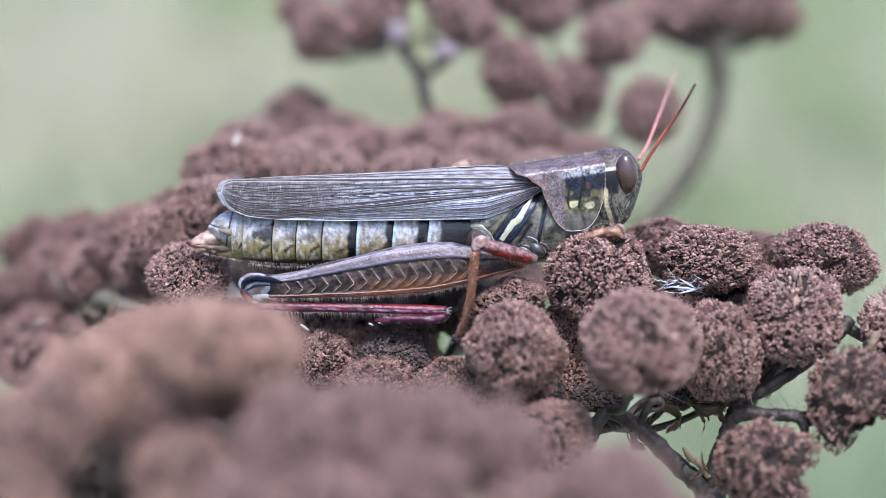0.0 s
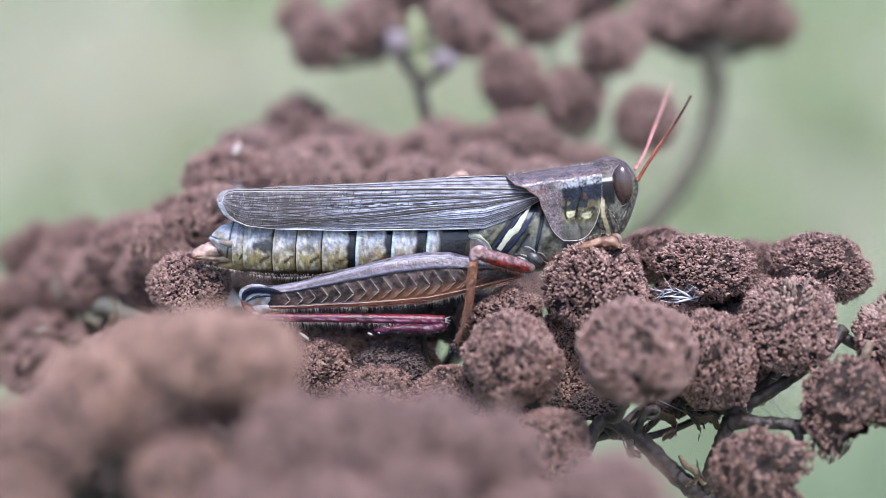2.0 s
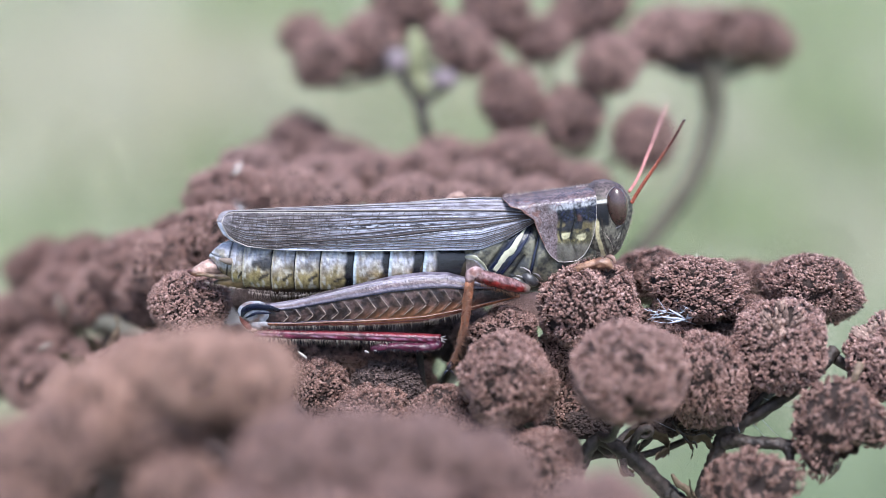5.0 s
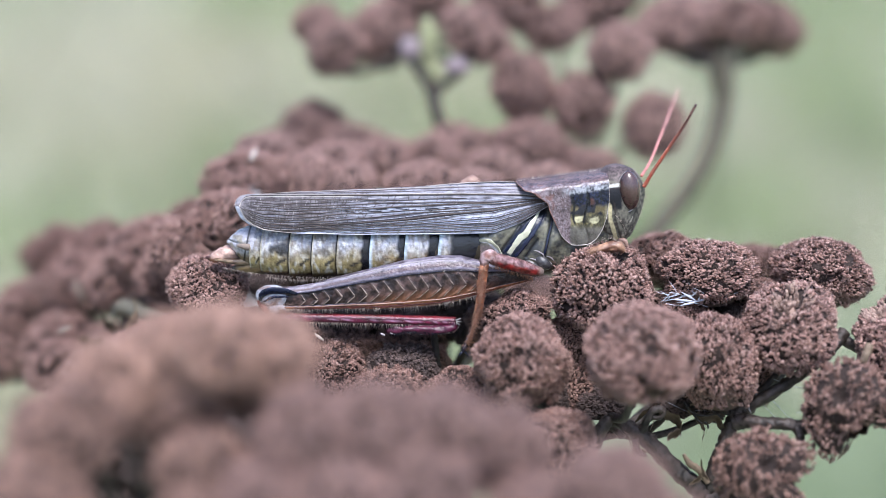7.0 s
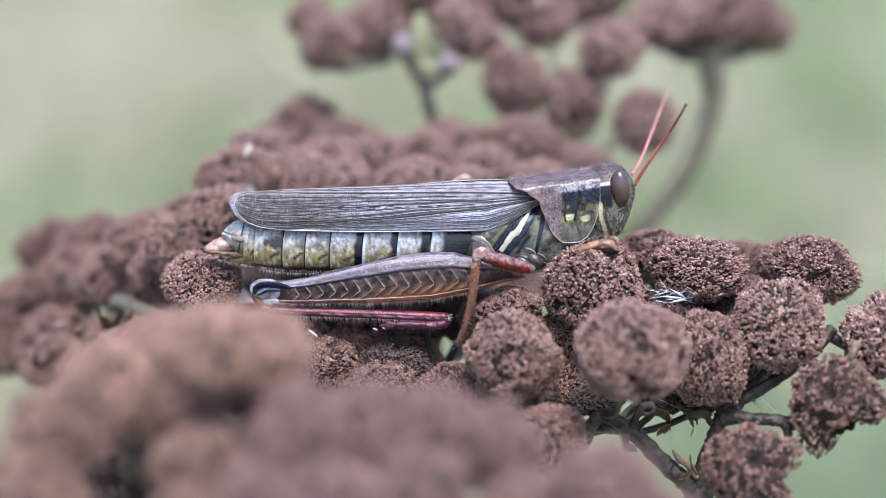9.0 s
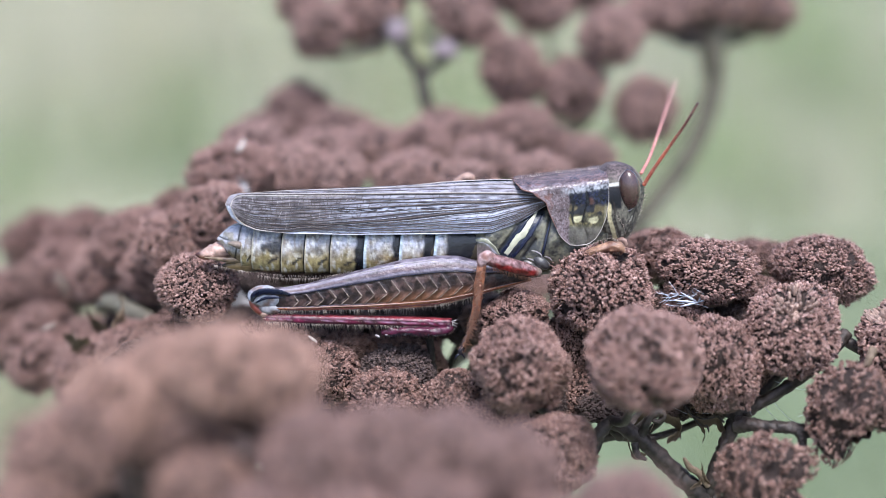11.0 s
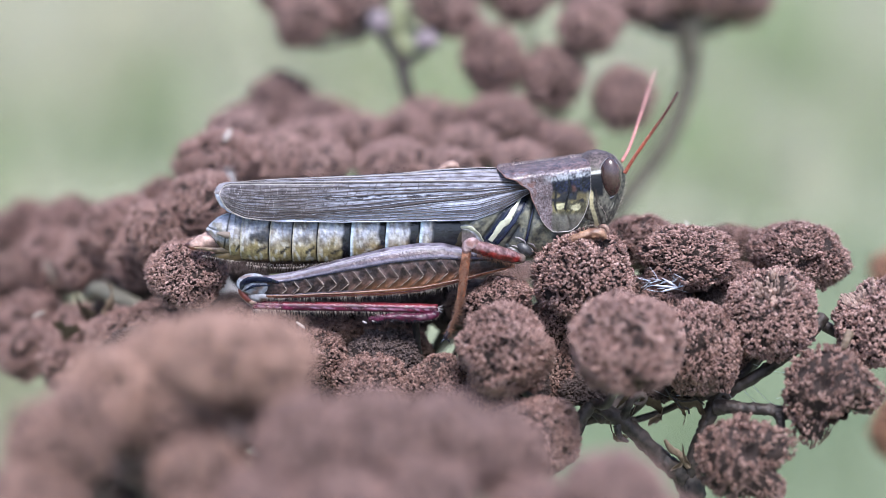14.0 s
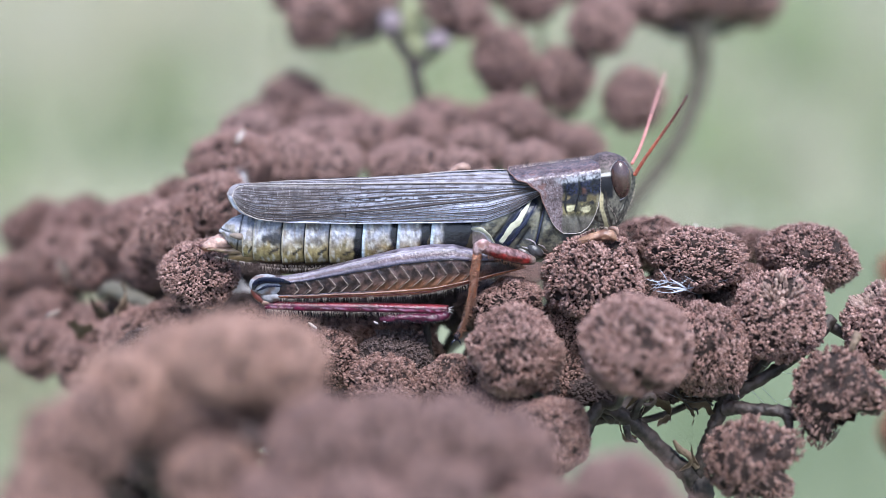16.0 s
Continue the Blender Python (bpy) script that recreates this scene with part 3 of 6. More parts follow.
BACK_RIGHT = (
    (15.5, 35.7, 9.5, 3.05, 0.64),
    (19.4, 39.7, 8.9, 3.39, 0.67),
    (22.8, 40.7, 8.8, 3.17, 0.69),
    (10.6, 38.2, 11.2, 3.18, 0.75),
)
FAR_RIGHT = (
    (32.4, 21.8, -18.3, 2.13, 1.17),
    (32.6, 26.9, -8.6, 1.81, 0.88),
)
FORE_TOP = (
    (-7.5, -25.8, 1.5, 2.11, 0.83),
    (-9.4, -26.7, 2.0, 2.12, 0.84),
    (-11.7, -25.3, 1.0, 2.16, 0.88),
    (-13.6, -26.0, 0.3, 2.02, 0.93),
)
FORE_A = (
    (-10.7, -25.6, -0.2, 2.03, 0.91),
    (-14.6, -27.2, -0.6, 1.95, 0.89),
    (-12.7, -25.2, -0.9, 1.87, 0.88),
    (-15.7, -27.9, -1.5, 2.11, 0.94),
    (-10.0, -27.7, -2.8, 1.95, 0.93),
    (-7.7, -24.6, -0.5, 1.57, 0.86),
    (-16.4, -29.4, -3.5, 2.12, 0.90),
    (-9.8, -29.6, -4.4, 2.12, 0.70),
)
FORE_B = (
    (-5.6, -27.9, -1.6, 2.32, 0.96),
    (-2.9, -27.9, -1.2, 2.32, 0.89),
    (-0.2, -27.4, -1.5, 2.34, 0.85),
    (2.1, -26.1, -2.6, 2.03, 0.98),
    (6.4, -29.8, -3.0, 2.19, 0.87),
    (-4.3, -29.8, -3.3, 2.32, 0.78),
    (-1.3, -29.8, -3.3, 2.36, 0.82),
    (-7.5, -29.4, -3.5, 2.04, 0.83),
    (3.4, -28.6, -4.7, 2.26, 0.82),
    (8.6, -29.7, -5.0, 2.23, 0.82),
)
FORE_DEEP = (
    (-10.1, -8.6, -7.0, 1.92, 0.89),
    (-8.5, -6.5, -6.7, 1.96, 0.86),
    (-13.5, -6.4, -6.0, 1.96, 0.86),
    (-16.1, -3.2, -5.6, 1.85, 0.88),
    (-16.6, -12.7, -6.7, 2.20, 0.83),
    (-13.2, -15.6, -6.3, 2.13, 0.88),
    (-10.9, -9.2, -4.9, 1.63, 0.92),
    (-16.5, -12.3, -9.8, 2.23, 0.83),
    (-11.2, -11.8, -7.2, 1.86, 0.86),
)

tansy = thing("tansy_plant", (0, 4, -560), "dead brown tansy with crowded button flower heads", "plant", "dried tansy plants")
flower_heads(tansy, RIGHT_A, (8.2, -3.1, -7.6), SHARP, 1)
flower_heads(tansy, RIGHT_B, (15.6, -3.0, -6.8), SHARP, 2)
flower_heads(tansy, OPEN_ONE, (15.6, -3.0, -6.8), OPEN_HEADS, 21, way=((-0.1, -0.55, 0.75),), label="button with pale upright florets in its open middle")
flower_heads(tansy, RAGGED_ONE, (20.8, -2.5, -3.6), RAGGED, 22, way=((-0.1, -0.5, 0.85),), label="wide ragged button with a gap on one side")
flower_heads(tansy, HANGING[:1], (18.2, -5.8, -7.5), TORN[:1], 3, way=HANGING_UP[:1], label="torn button with florets fallen out")
flower_heads(tansy, HANGING[1:], (17.9, -6.4, -8.6), TORN[1:], 3, way=HANGING_UP[1:], label="torn button with florets fallen out")
flower_heads(tansy, UNDER, (-3.5, 0.5, -13), DEEP, 4)
# Added dark buttons fill gaps where shade falls, painted dark to match.
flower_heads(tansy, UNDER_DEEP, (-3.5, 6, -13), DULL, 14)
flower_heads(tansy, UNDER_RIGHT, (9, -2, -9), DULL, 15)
flower_heads(tansy, LEFT, (-12, 14, -7), SHARP, 5)
flower_heads(tansy, MOUND, (-1, 22, -9), SOFT, 6)
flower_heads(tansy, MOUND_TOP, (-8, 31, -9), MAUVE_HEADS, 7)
stem(tansy, [(7.4, -2.4, -7.2), (8.6, -3.6, -7.75), (10.0, -4.4, -8.4), (11.85, -4.5, -10.2), (13.3, -4.6, -11.7), (13.6, -4.4, -15), (11, -1, -40)], [0.28, 0.34, 0.4, 0.45, 0.55, 0.7, 0.75])
stem(tansy, [(8.4, -4.1, -7.4), (7.6, -4.5, -8.4), (7.0, -4.6, -9.6), (6.4, -4.6, -11.0)], [0.34, 0.3, 0.28, 0.26])
stem(tansy, [(13.4, -4.6, -11.9), (14.0, -4.4, -9.8), (14.5, -4.2, -8.5), (15.2, -3.8, -6.9), (15.6, -3.0, -5.6)], [0.45, 0.36, 0.36, 0.42, 0.45])
stem(tansy, [(15.3, -3.9, -7.1), (17.1, -4.0, -5.96), (19.4, -3.6, -4.4), (20.8, -2.5, -3.2)], [0.36, 0.3, 0.3, 0.34])
stem(tansy, [(14.9, -4.3, -7.6), (16.0, -5.0, -7.45), (17.4, -5.4, -7.4), (18.5, -5.8, -7.5)], [0.42, 0.34, 0.3, 0.32])
stem(tansy, [(17.9, -5.6, -7.5), (18.05, -6.0, -8.0), (17.9, -6.6, -8.8)], [0.28, 0.22, 0.2])
stem(tansy, [(10.0, -4.5, -8.2), (10.2, -4.65, -7.5), (10.5, -4.7, -6.95), (10.95, -4.7, -6.8), (11.1, -4.7, -7.05), (10.85, -4.7, -7.3), (10.5, -4.7, -7.25)], [0.24, 0.2, 0.17, 0.13, 0.12, 0.1], name="stub", label="curled dry stub with a small eye")
stem(tansy, [(9.6, -4.9, -8.4), (9.75, -5.1, -9.0), (10.2, -5.1, -9.25)], [0.2, 0.16, 0.08], name="stub")
stem(tansy, [(13.5, -4.9, -10.8), (13.0, -4.9, -10.1), (12.5, -5.0, -9.7), (12.15, -5.0, -9.2)], [0.14, 0.2, 0.16, 0.07], LEAF, "stub", "pale brown broken stub")
stem(tansy, [(21.45, -5.7, -3.0), (21.25, -5.9, -3.5), (21.0, -5.9, -4.1), (20.8, -5.6, -4.7)], [0.22, 0.2, 0.2, 0.16], LEAF, "stub", "pale broken stub above the torn button")
stem(tansy, [(-1.0, -1.0, -3.7), (-0.92, -1.0, -4.5), (-0.86, -1.0, -5.4), (-0.7, -1.1, -6.6)], [0.2, 0.18, 0.2, 0.26], STALK, "stub", "brown ridged stub under the insect")
stem(tansy, [(3.0, 6.0, -5.6), (1.8, 6.0, -6.4), (0.5, 6.0, -7.4), (-0.9, 5.5, -8.7), (-3.0, 4.0, -11.0)], [0.3, 0.34, 0.36, 0.4, 0.4], STALK_PALE, label="pale grey weathered stem")
for line in ([(12.2, -4.2, -6.6), (12.6, -4.3, -7.1), (13.2, -4.3, -7.3), (13.9, -4.3, -7.2)], [(12.4, -4.2, -6.8), (13.0, -4.3, -7.6), (13.4, -4.3, -7.7), (13.5, -4.3, -8.0)], [(12.7, -4.3, -6.8), (13.6, -4.3, -7.0), (14.3, -4.3, -7.5)]):
    stem(tansy, line, [0.07, 0.06, 0.05], name="twiglet", sides=6)
stem(tansy, [(-12, 14, -7), (-6, 9, -24), (4, 4, -40)], [0.5, 0.7, 0.8])
stem(tansy, [(-3.5, 0.5, -13), (1, 1.5, -24), (6, 2, -40)], [0.4, 0.6, 0.8])
stem(tansy, [(-1, 22, -9), (1, 16, -24), (6, 6, -40)], [0.5, 0.7, 0.8])
stem(tansy, [(-8, 31, -9), (-4, 20, -26), (6, 6, -42)], [0.5, 0.6, 0.8])
stem(tansy, [(7, 3, -38), (6, 4, -90), (0, 4, -300), (0, 4, -560)], [1.2, 1.6, 2.0, 2.4])

fore = thing("tansy_plant", (-6, -22, -560), "dead tansy close to the lens with rusty brown buttons", "plant", "dried tansy plants")
flower_heads(fore, FORE_A, (-10, -22, -14), RUSTY, 8)
flower_heads(fore, FORE_TOP, (-10, -22, -14), LIGHT_HEADS, 18)
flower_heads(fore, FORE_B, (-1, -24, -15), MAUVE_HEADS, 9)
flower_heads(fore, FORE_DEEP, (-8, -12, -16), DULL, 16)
stem(fore, [(-10, -22, -14), (-8, -21, -30), (-6, -21, -45)], [0.5, 0.6, 0.8])
stem(fore, [(-1, -24, -15), (-4, -22, -30), (-6, -21, -45)], [0.5, 0.6, 0.8])
stem(fore, [(-6, -21, -44), (-6, -22, -300), (-6, -22, -566)], [1.0, 1.6, 2.2])

back = thing("tansy_plant", (12, 34, -560), "dead tansy standing behind with loose brown buttons", "plant", "dried tansy plants")
flower_heads(back, BACK_LEFT, (-3.2, 33, 8.7), SOFT, 10, thick=0.3, stalk=STALK)
flower_heads(back, BACK_MID, (9, 36, 0), SOFT, 11, thick=0.2, upright=0.3, stalk=STALK_GREY)
flower_heads(back, BACK_RIGHT, (19.5, 38.4, 6.9), SOFT, 12, thick=0.5, stalk=STALK)
# Added pale stem, stands in for the grey haze behind the knee.
stem(tansy, [(-12.2, 12, 2), (-12.0, 11, -4), (-10, 9, -14), (-6, 7, -26)], [0.6, 0.9, 0.9, 0.8], STALK_PALE, label="pale grey weathered stem")
stem(tansy, [(-16.2, 6.5, -5.6), (-17.6, 8.0, -5.3), (-19.6, 10.5, -5.2), (-20.6, 12.0, -6.0)], [0.3, 0.5, 0.5, 0.3], STALK_GREY, label="grey weathered stem")
stem(back, [(19.7, 38.6, 8.0), (19.5, 38.2, 6.0), (19.6, 38.0, 3.0), (18.5, 37.5, -0.5), (16.3, 37.0, -3.9), (13.0, 36.0, -8.0), (10, 35, -14), (9, 34, -60), (12, 34, -560)], [1.4, 1.0, 0.72, 0.65, 0.65, 0.65, 0.7, 1.2, 2.2], STALK_GREY)
stem(back, [(-3.8, 31.4, 8.8), (-2.9, 30.5, 7.4), (-1.95, 30, 6.2), (-1.4, 29.9, 5.0), (-0.9, 29.6, 3.0), (2, 31, -6), (10, 35, -20)], [0.34, 0.34, 0.38, 0.42, 0.42, 0.5, 0.6])
stem(back, [(1.3, 31.0, 8.6), (0.6, 30, 6.9), (-0.4, 30, 6.0), (-1.3, 29.9, 5.4)], [0.26, 0.28, 0.3, 0.34])
stem(back, [(9, 36, 0), (10, 35.5, -8), (10, 35, -16)], [0.3, 0.4, 0.5], STALK_GREY)


def bud(plant, centre, radii, material, label):
    bm = bmesh.new()
    ball(bm, centre, radii, 16)
    for v in bm.verts:
        v.co += Vector(radii[:1] * 3) * 0.25 * noise.noise(v.co * 1.4)
    part("bud", bm, material, plant, label)


bud(back, (-3.0, 30.3, 8.2), (0.8, 0.7, 0.9), PETAL, "faded pink bud")
bud(back, (0.3, 29.7, 7.1), (0.95, 0.7, 0.7), PETAL, "faded pink bud")
bud(back, (-1.8, 30.4, 8.6), (0.7, 0.6, 1.9), LEAF_GREEN, "pale yellow-green bud")
bud(back, (-1.4, 30.0, 6.6), (0.5, 0.4, 0.8), LEAF_GREEN, "pale yellow-green bud")

far = thing("tansy_plant", (34, 24, -560), "dead tansy with rusty buttons beyond the others", "plant", "dried tansy plants")
flower_heads(far, FAR_RIGHT, (34, 24, -30), ORANGE_HEADS, 13)
stem(far, [(34, 24, -30), (34, 24, -300), (34, 24, -560)], [0.8, 1.4, 2.0])


def withered_leaf(plant, points, width, seed):
    """A curled, ragged strip of leaf."""
    rng = random.Random(seed)
    line = glide(points, 6)
    bm = bmesh.new()
    wide = [width * rng.uniform(0.4, 1.2) * math.sin(math.pi * (0.12 + 0.8 * i / len(line))) for i in range(len(line))]
    top, low = [], []
    for p, w in zip(line, wide):
        a = rng.uniform(-0.5, 0.5)
        side = Vector((0.3 * math.sin(a), -0.6 + 0.3 * a, 0.9)) * w
        top.append((bm.verts.new(p + side), bm.verts.new(p + Vector((0, 0.25 * w, 0))), bm.verts.new(p - side)))
    for a, b in zip(top, top[1:]):
        for j in range(2):
            bm.faces.new((a[j], a[j + 1], b[j + 1], b[j]))
    made = bmesh.ops.solidify(bm, geom=list(bm.faces), thickness=0.05)
    part("withered_leaf", bm, LEAF, plant)


withered_leaf(tansy, [(11.0, -4.2, -7.2), (11.9, -4.3, -7.6), (12.1, -4.0, -8.2), (11.4, -4.0, -8.6)], 0.62, 1)
withered_leaf(tansy, [(12.4, -4.2, -7.0), (13.2, -4.1, -7.6), (13.9, -4.0, -7.5), (14.4, -4.2, -8.2)], 0.5, 2)
withered_leaf(tansy, [(12.9, -4.3, -7.3), (13.3, -4.3, -8.1), (13.2, -4.3, -8.6)], 0.34, 3)
withered_leaf(tansy, [(12.9, -6.0, -9.0), (13.0, -6.0, -10.0), (12.4, -5.8, -10.6)], 0.35, 4)
withered_leaf(tansy, [(9.7, -3.6, -7.9), (10.2, -3.8, -7.3), (10.7, -3.9, -7.5), (10.5, -3.9, -8.2)], 0.3, 5)
withered_leaf(tansy, [(9.4, -3.4, -8.8), (9.7, -3.6, -9.6), (10.3, -3.6, -9.7)], 0.25, 6)

for k, line in enumerate(([(20.76, -6.20, -4.37), (21.05, -6.30, -3.73), (21.16, -6.20, -3.27)],
                           [(13.31, -6.60, -10.06), (12.98, -6.70, -9.64), (12.86, -6.60, -9.06)], [(12.49, -4.40, -6.71), (12.87, -4.40, -6.52), (13.12, -4.40, -7.03)], [(9.70, -4.00, -8.79), (9.88, -4.10, -9.20), (10.31, -4.10, -9.39)])):
    withered_leaf(tansy, line, 0.24, 20 + k)
for k, (line, w) in enumerate((([(20.0, -7.2, -7.2), (19.7, -7.5, -8.0), (19.5, -7.6, -8.7)], 0.6), ([(20.6, -7.2, -7.0), (20.3, -7.6, -7.8), (19.7, -7.7, -8.5)], 0.4),
                              ([(21.6, -7.0, -6.2), (22.4, -7.3, -6.35), (23.1, -7.3, -6.2)], 0.5), ([(21.5, -7.0, -5.8), (22.3, -7.3, -5.9), (22.9, -7.4, -6.1)], 0.45),
                              ([(16.9, -8.6, -8.2), (17.3, -8.8, -8.3), (17.6, -8.8, -8.6)], 0.45), ([(17.0, -8.6, -9.2), (17.3, -8.9, -9.5), (17.2, -8.9, -10.0)], 0.4),
                              ([(16.6, -8.6, -9.9), (16.9, -8.9, -10.3), (16.6, -8.9, -10.7)], 0.35))):
    withered_leaf(tansy, line, w, 60 + k)

for k, line in enumerate(([(-20.5, 7.0, -4.6), (-20.0, 6.6, -5.4), (-19.2, 6.2, -5.6)], [(-18.6, 6.5, -3.6), (-18.2, 6.0, -4.6), (-18.8, 5.6, -5.4)], [(-21.8, 6.4, -6.0), (-21.0, 6.0, -6.4), (-20.2, 6.0, -6.2)])):
    withered_leaf(tansy, line, 0.8, 40 + k)

# Fluff, silk and husks caught on the buttons.
fluff = thing("seed_fluff", (12.6, -1.8, -1.6), "white feathery seed fluff caught between brown buttons", "fluff")
rng = random.Random(5)
for i in range(36):
    bm = bmesh.new()
    a, b = rng.uniform(-0.3, 3.6), rng.uniform(-0.6, 0.6)
    base = Vector((12.6 + rng.uniform(-2.0, 1.3), -1.9 + rng.uniform(-0.3, 0.3), -1.5 + rng.uniform(-0.35, 0.35)))
    n = rng.uniform(0.5, 1.6)
    tip = base + Vector((math.cos(a) * n, b * n * 0.5, math.sin(a) * n * 0.6))
    tube(bm, [base, base.lerp(tip, 0.5) + Vector((0, 0, rng.uniform(-.08, .08))), tip], [0.022, 0.018, 0.005], 5)
    part("filament", bm, SILK, fluff)
for dx, dz, length, turn in ((-0.9, 0.75, 1.2, 142), (0.35, 0.55, 0.9, 68), (-1.1, 0.15, 1.5, 172), (0.2, 0.2, 0.8, 30), (-0.4, 0.1, 1.0, 195)):
    bm = bmesh.new()
    base = Vector((13.0, -2.15, -1.65))
    tip = base + Vector((math.cos(radians(turn)) * length, -0.1, math.sin(radians(turn)) * length * 0.8))
    tube(bm, [base, base.lerp(tip, 0.4), base.lerp(tip, 0.7), tip], [0.02, 0.07, 0.05, 0.004], 6, 0.2, 0.4)
    part("bristle_scale", bm, SILK, fluff)
silk = thing("spider_silk", (17, -5, -7), "thin spider threads between stalks", "silk")
for i in range(16):
    bm = bmesh.new()
    p = Vector((rng.uniform(11, 19.5), rng.uniform(-5.5, -2), rng.uniform(-8, -3)))
    q = p + Vector((rng.uniform(-3, 3), rng.uniform(-1, 1), rng.uniform(-2.2, 2.2)))
    tube(bm, [p, p.lerp(q, 0.5) + Vector((0, 0, -0.15)), q], 0.008, 4)
    part("thread", bm, SILK, silk)


def husk(centre, length, turn, label, material=HUSK):
    bm = bmesh.new()
    ball(bm, (0, 0, 0), (length, length * 0.3, length * 0.22), 12)
    bmesh.ops.transform(bm, matrix=Matrix.Translation(centre) @ pose(0, 0, 0, 10, turn, 20), verts=bm.verts)
    tagged(part("husk", bm, material, None, label, origin=centre), category="husk", group="white husks")


husk((-7.1, -2.4, -3.6), 0.34, 40, "white husk sliver lying under the insect")
husk((-12.0, 12.4, 3.8), 0.45, -60, "white husk stuck on a brown button")
husk((-23.4, 15.5, -5.5), 0.95, 70, "pale dry husk curled beside the buttons", HUSK_DULL)
husk((-22.6, 6.7, -5.6), 0.5, -20, "pale dry husk low between the buttons", HUSK_DULL)
husk((14.5, 5.0, 0.1), 0.28, 60, "pale fleck of husk on top of a button")
husk((21.8, 3.0, -0.4), 0.3, 100, "pale fleck of husk on top of a button")
husk((-6.9, 15.6, 1.5), 0.4, 75, "pale dry fleck on a blurred button", HUSK_DULL)
husk((17.4, -5.2, -4.0), 0.16, 30, "tiny pale fleck of husk")
husk((-14.5, -11.0, -7.9), 0.45, 80, "white husk low between the buttons")


# ---- the grasshopper ----
hopper = thing("grasshopper", (3.36, 0, -3.2), "grey-brown red-legged grasshopper resting on dry buttons", "grasshopper")

OLIVE, SKY_REFLECTION, BONE, INK = (0.33, 0.268, 0.115), (0.4, 0.42, 0.5), (0.52, 0.62, 0.7), (0.012, 0.013, 0.017)
BROWN, MAUVE, YELLOW = (0.12, 0.08, 0.072), (0.16, 0.135, 0.145), (0.5, 0.48, 0.3)

# Abdomen: a dark core with one plate for each segment.
HIP = Vector((1.50, 0.00, 0.93))
core = bmesh.new()
loft(core, rings_between([(-11.72, 0, 0.78, 0.5, 0.5), (-10.27, 0, 0.75, 1.05, 1.0), (-5.34, 0, 0.69, 1.3, 1.42), (1.91, 0, 0.87, 1.3, 1.4)], 20), 28)
abdomen = part("abdomen", core, SHELL, hopper, "banded olive abdomen with a blue-grey sky reflection painted on", origin=HIP, colour=lambda co: (0.05, 0.04, 0.025))


def tergite(x0, x1, band, spots, seed):
    """One abdominal plate from its pale hind margin x0 to its black front band at x1."""
    bm = bmesh.new()
    wide_margin = x0 > -4.6
    rows = []
    for k in range(29):
        f = k / 28
        x = x0 + (x1 - x0) * f
        z = float(np.interp(x, (-10.79, -8.70, -5.34, 1.33), (0.78, 0.63, 0.69, 0.93)))
        rz = float(np.interp(x, (-10.99, -10.27, -8.70, -5.34, 1.33), (1.02, 1.2, 1.46, 1.55, 1.5)))
        puff = 1.075 - 0.165 * f + 0.035 * math.sin(3.1 * f)
        if k == 0:
            puff -= 0.03
        rows.append((x - (0.05 if k else 0), 0, z, rz * 0.92 * puff, rz * puff))
    loft(bm, rows, 90, 2.15)
    for v in bm.verts:
        h = (v.co.z - 0.90) / 1.5
        v.co.x += 0.1 * h + 0.1 * h * h - 0.04
        dent = 1 + 0.022 * noise.noise(Vector((v.co.x * 2.6 + seed, v.co.y, v.co.z * 1.3))) + 0.012 * noise.noise(v.co * 5.0)
        v.co.y *= dent
        v.co.z = 0.78 + (v.co.z - 0.78) * (0.5 + 0.5 * dent)

    def pigment(co):
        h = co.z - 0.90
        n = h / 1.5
        f = (co.x - 0.1 * n - 0.1 * n * n + 0.04 - x0) / (x1 - x0)
        own = Vector(co) + Vector((seed * 7.1, 0, 0))
        blot, net = grain(own, 1.5), grain(own, 3.2)
        # Blue-grey upper half: the sky's reflection painted over the olive.
        c = mix(OLIVE, SKY_REFLECTION, step(-0.75, 0.45, h + 0.45 * blot))
        c = mix(c, (0.42, 0.36, 0.19), 0.35 * step(-0.3, -0.9, h + 0.3 * blot))
        c = mix(c, (0.15, 0.115, 0.06), 0.65 * step(0.1, 0.45, blot + 0.4 * net))
        streak = grain((co.x * 4.5 + seed, 0, co.z * 1.2), 1.3)
        c = mix(c, (0.16, 0.12, 0.06), 0.45 * step(0.1, 0.4, streak))
        # Whitish gloss streaks, painted into the colour.
        c = mix(c, (0.7, 0.7, 0.66), 0.5 * step(0.12, 0.3, grain((co.x * 3.4 + seed, 0, co.z * 1.6), 1.5)) * step(0.9, 0.7, f))
        c = mix(c, INK, spots * step(0.34, 0.2, math.hypot((f - 0.68) * 0.8, (h - 0.1) * 0.75) + 0.16 * net))
        c = mix(c, INK, 0.9 * step(0.14, 0.05, abs(h + 0.6 - 0.7 * (f - 0.7) + 0.12 * net)) * step(0.45, 0.55, f + 0.2 * blot) * step(0.93, 0.83, f))
        if band:
            c = mix(c, INK, step(1 - band - 0.06, 1 - band + 0.04, f + 0.06 * net))
        c = mix(c, (0.3, 0.2, 0.1), 0.5 * step(0.25, 0.5, grain(own, 1.1) + 0.4 * net) * step(0.2, -0.6, h))
        c = mix(c, INK, step(0.38, 0.48, grain(own, 4.5)) * 0.35)
        c = mix(c, INK, step(0.87, 0.93, f + 0.02 * net))
        c = mix(c, BONE, step(0.1, 0.06, f)) if wide_margin else mix(c, (0.46, 0.42, 0.32), 0.8 * step(0.06, 0.03, f))
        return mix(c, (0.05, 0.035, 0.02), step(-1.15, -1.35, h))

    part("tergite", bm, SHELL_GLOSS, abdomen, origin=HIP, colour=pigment)


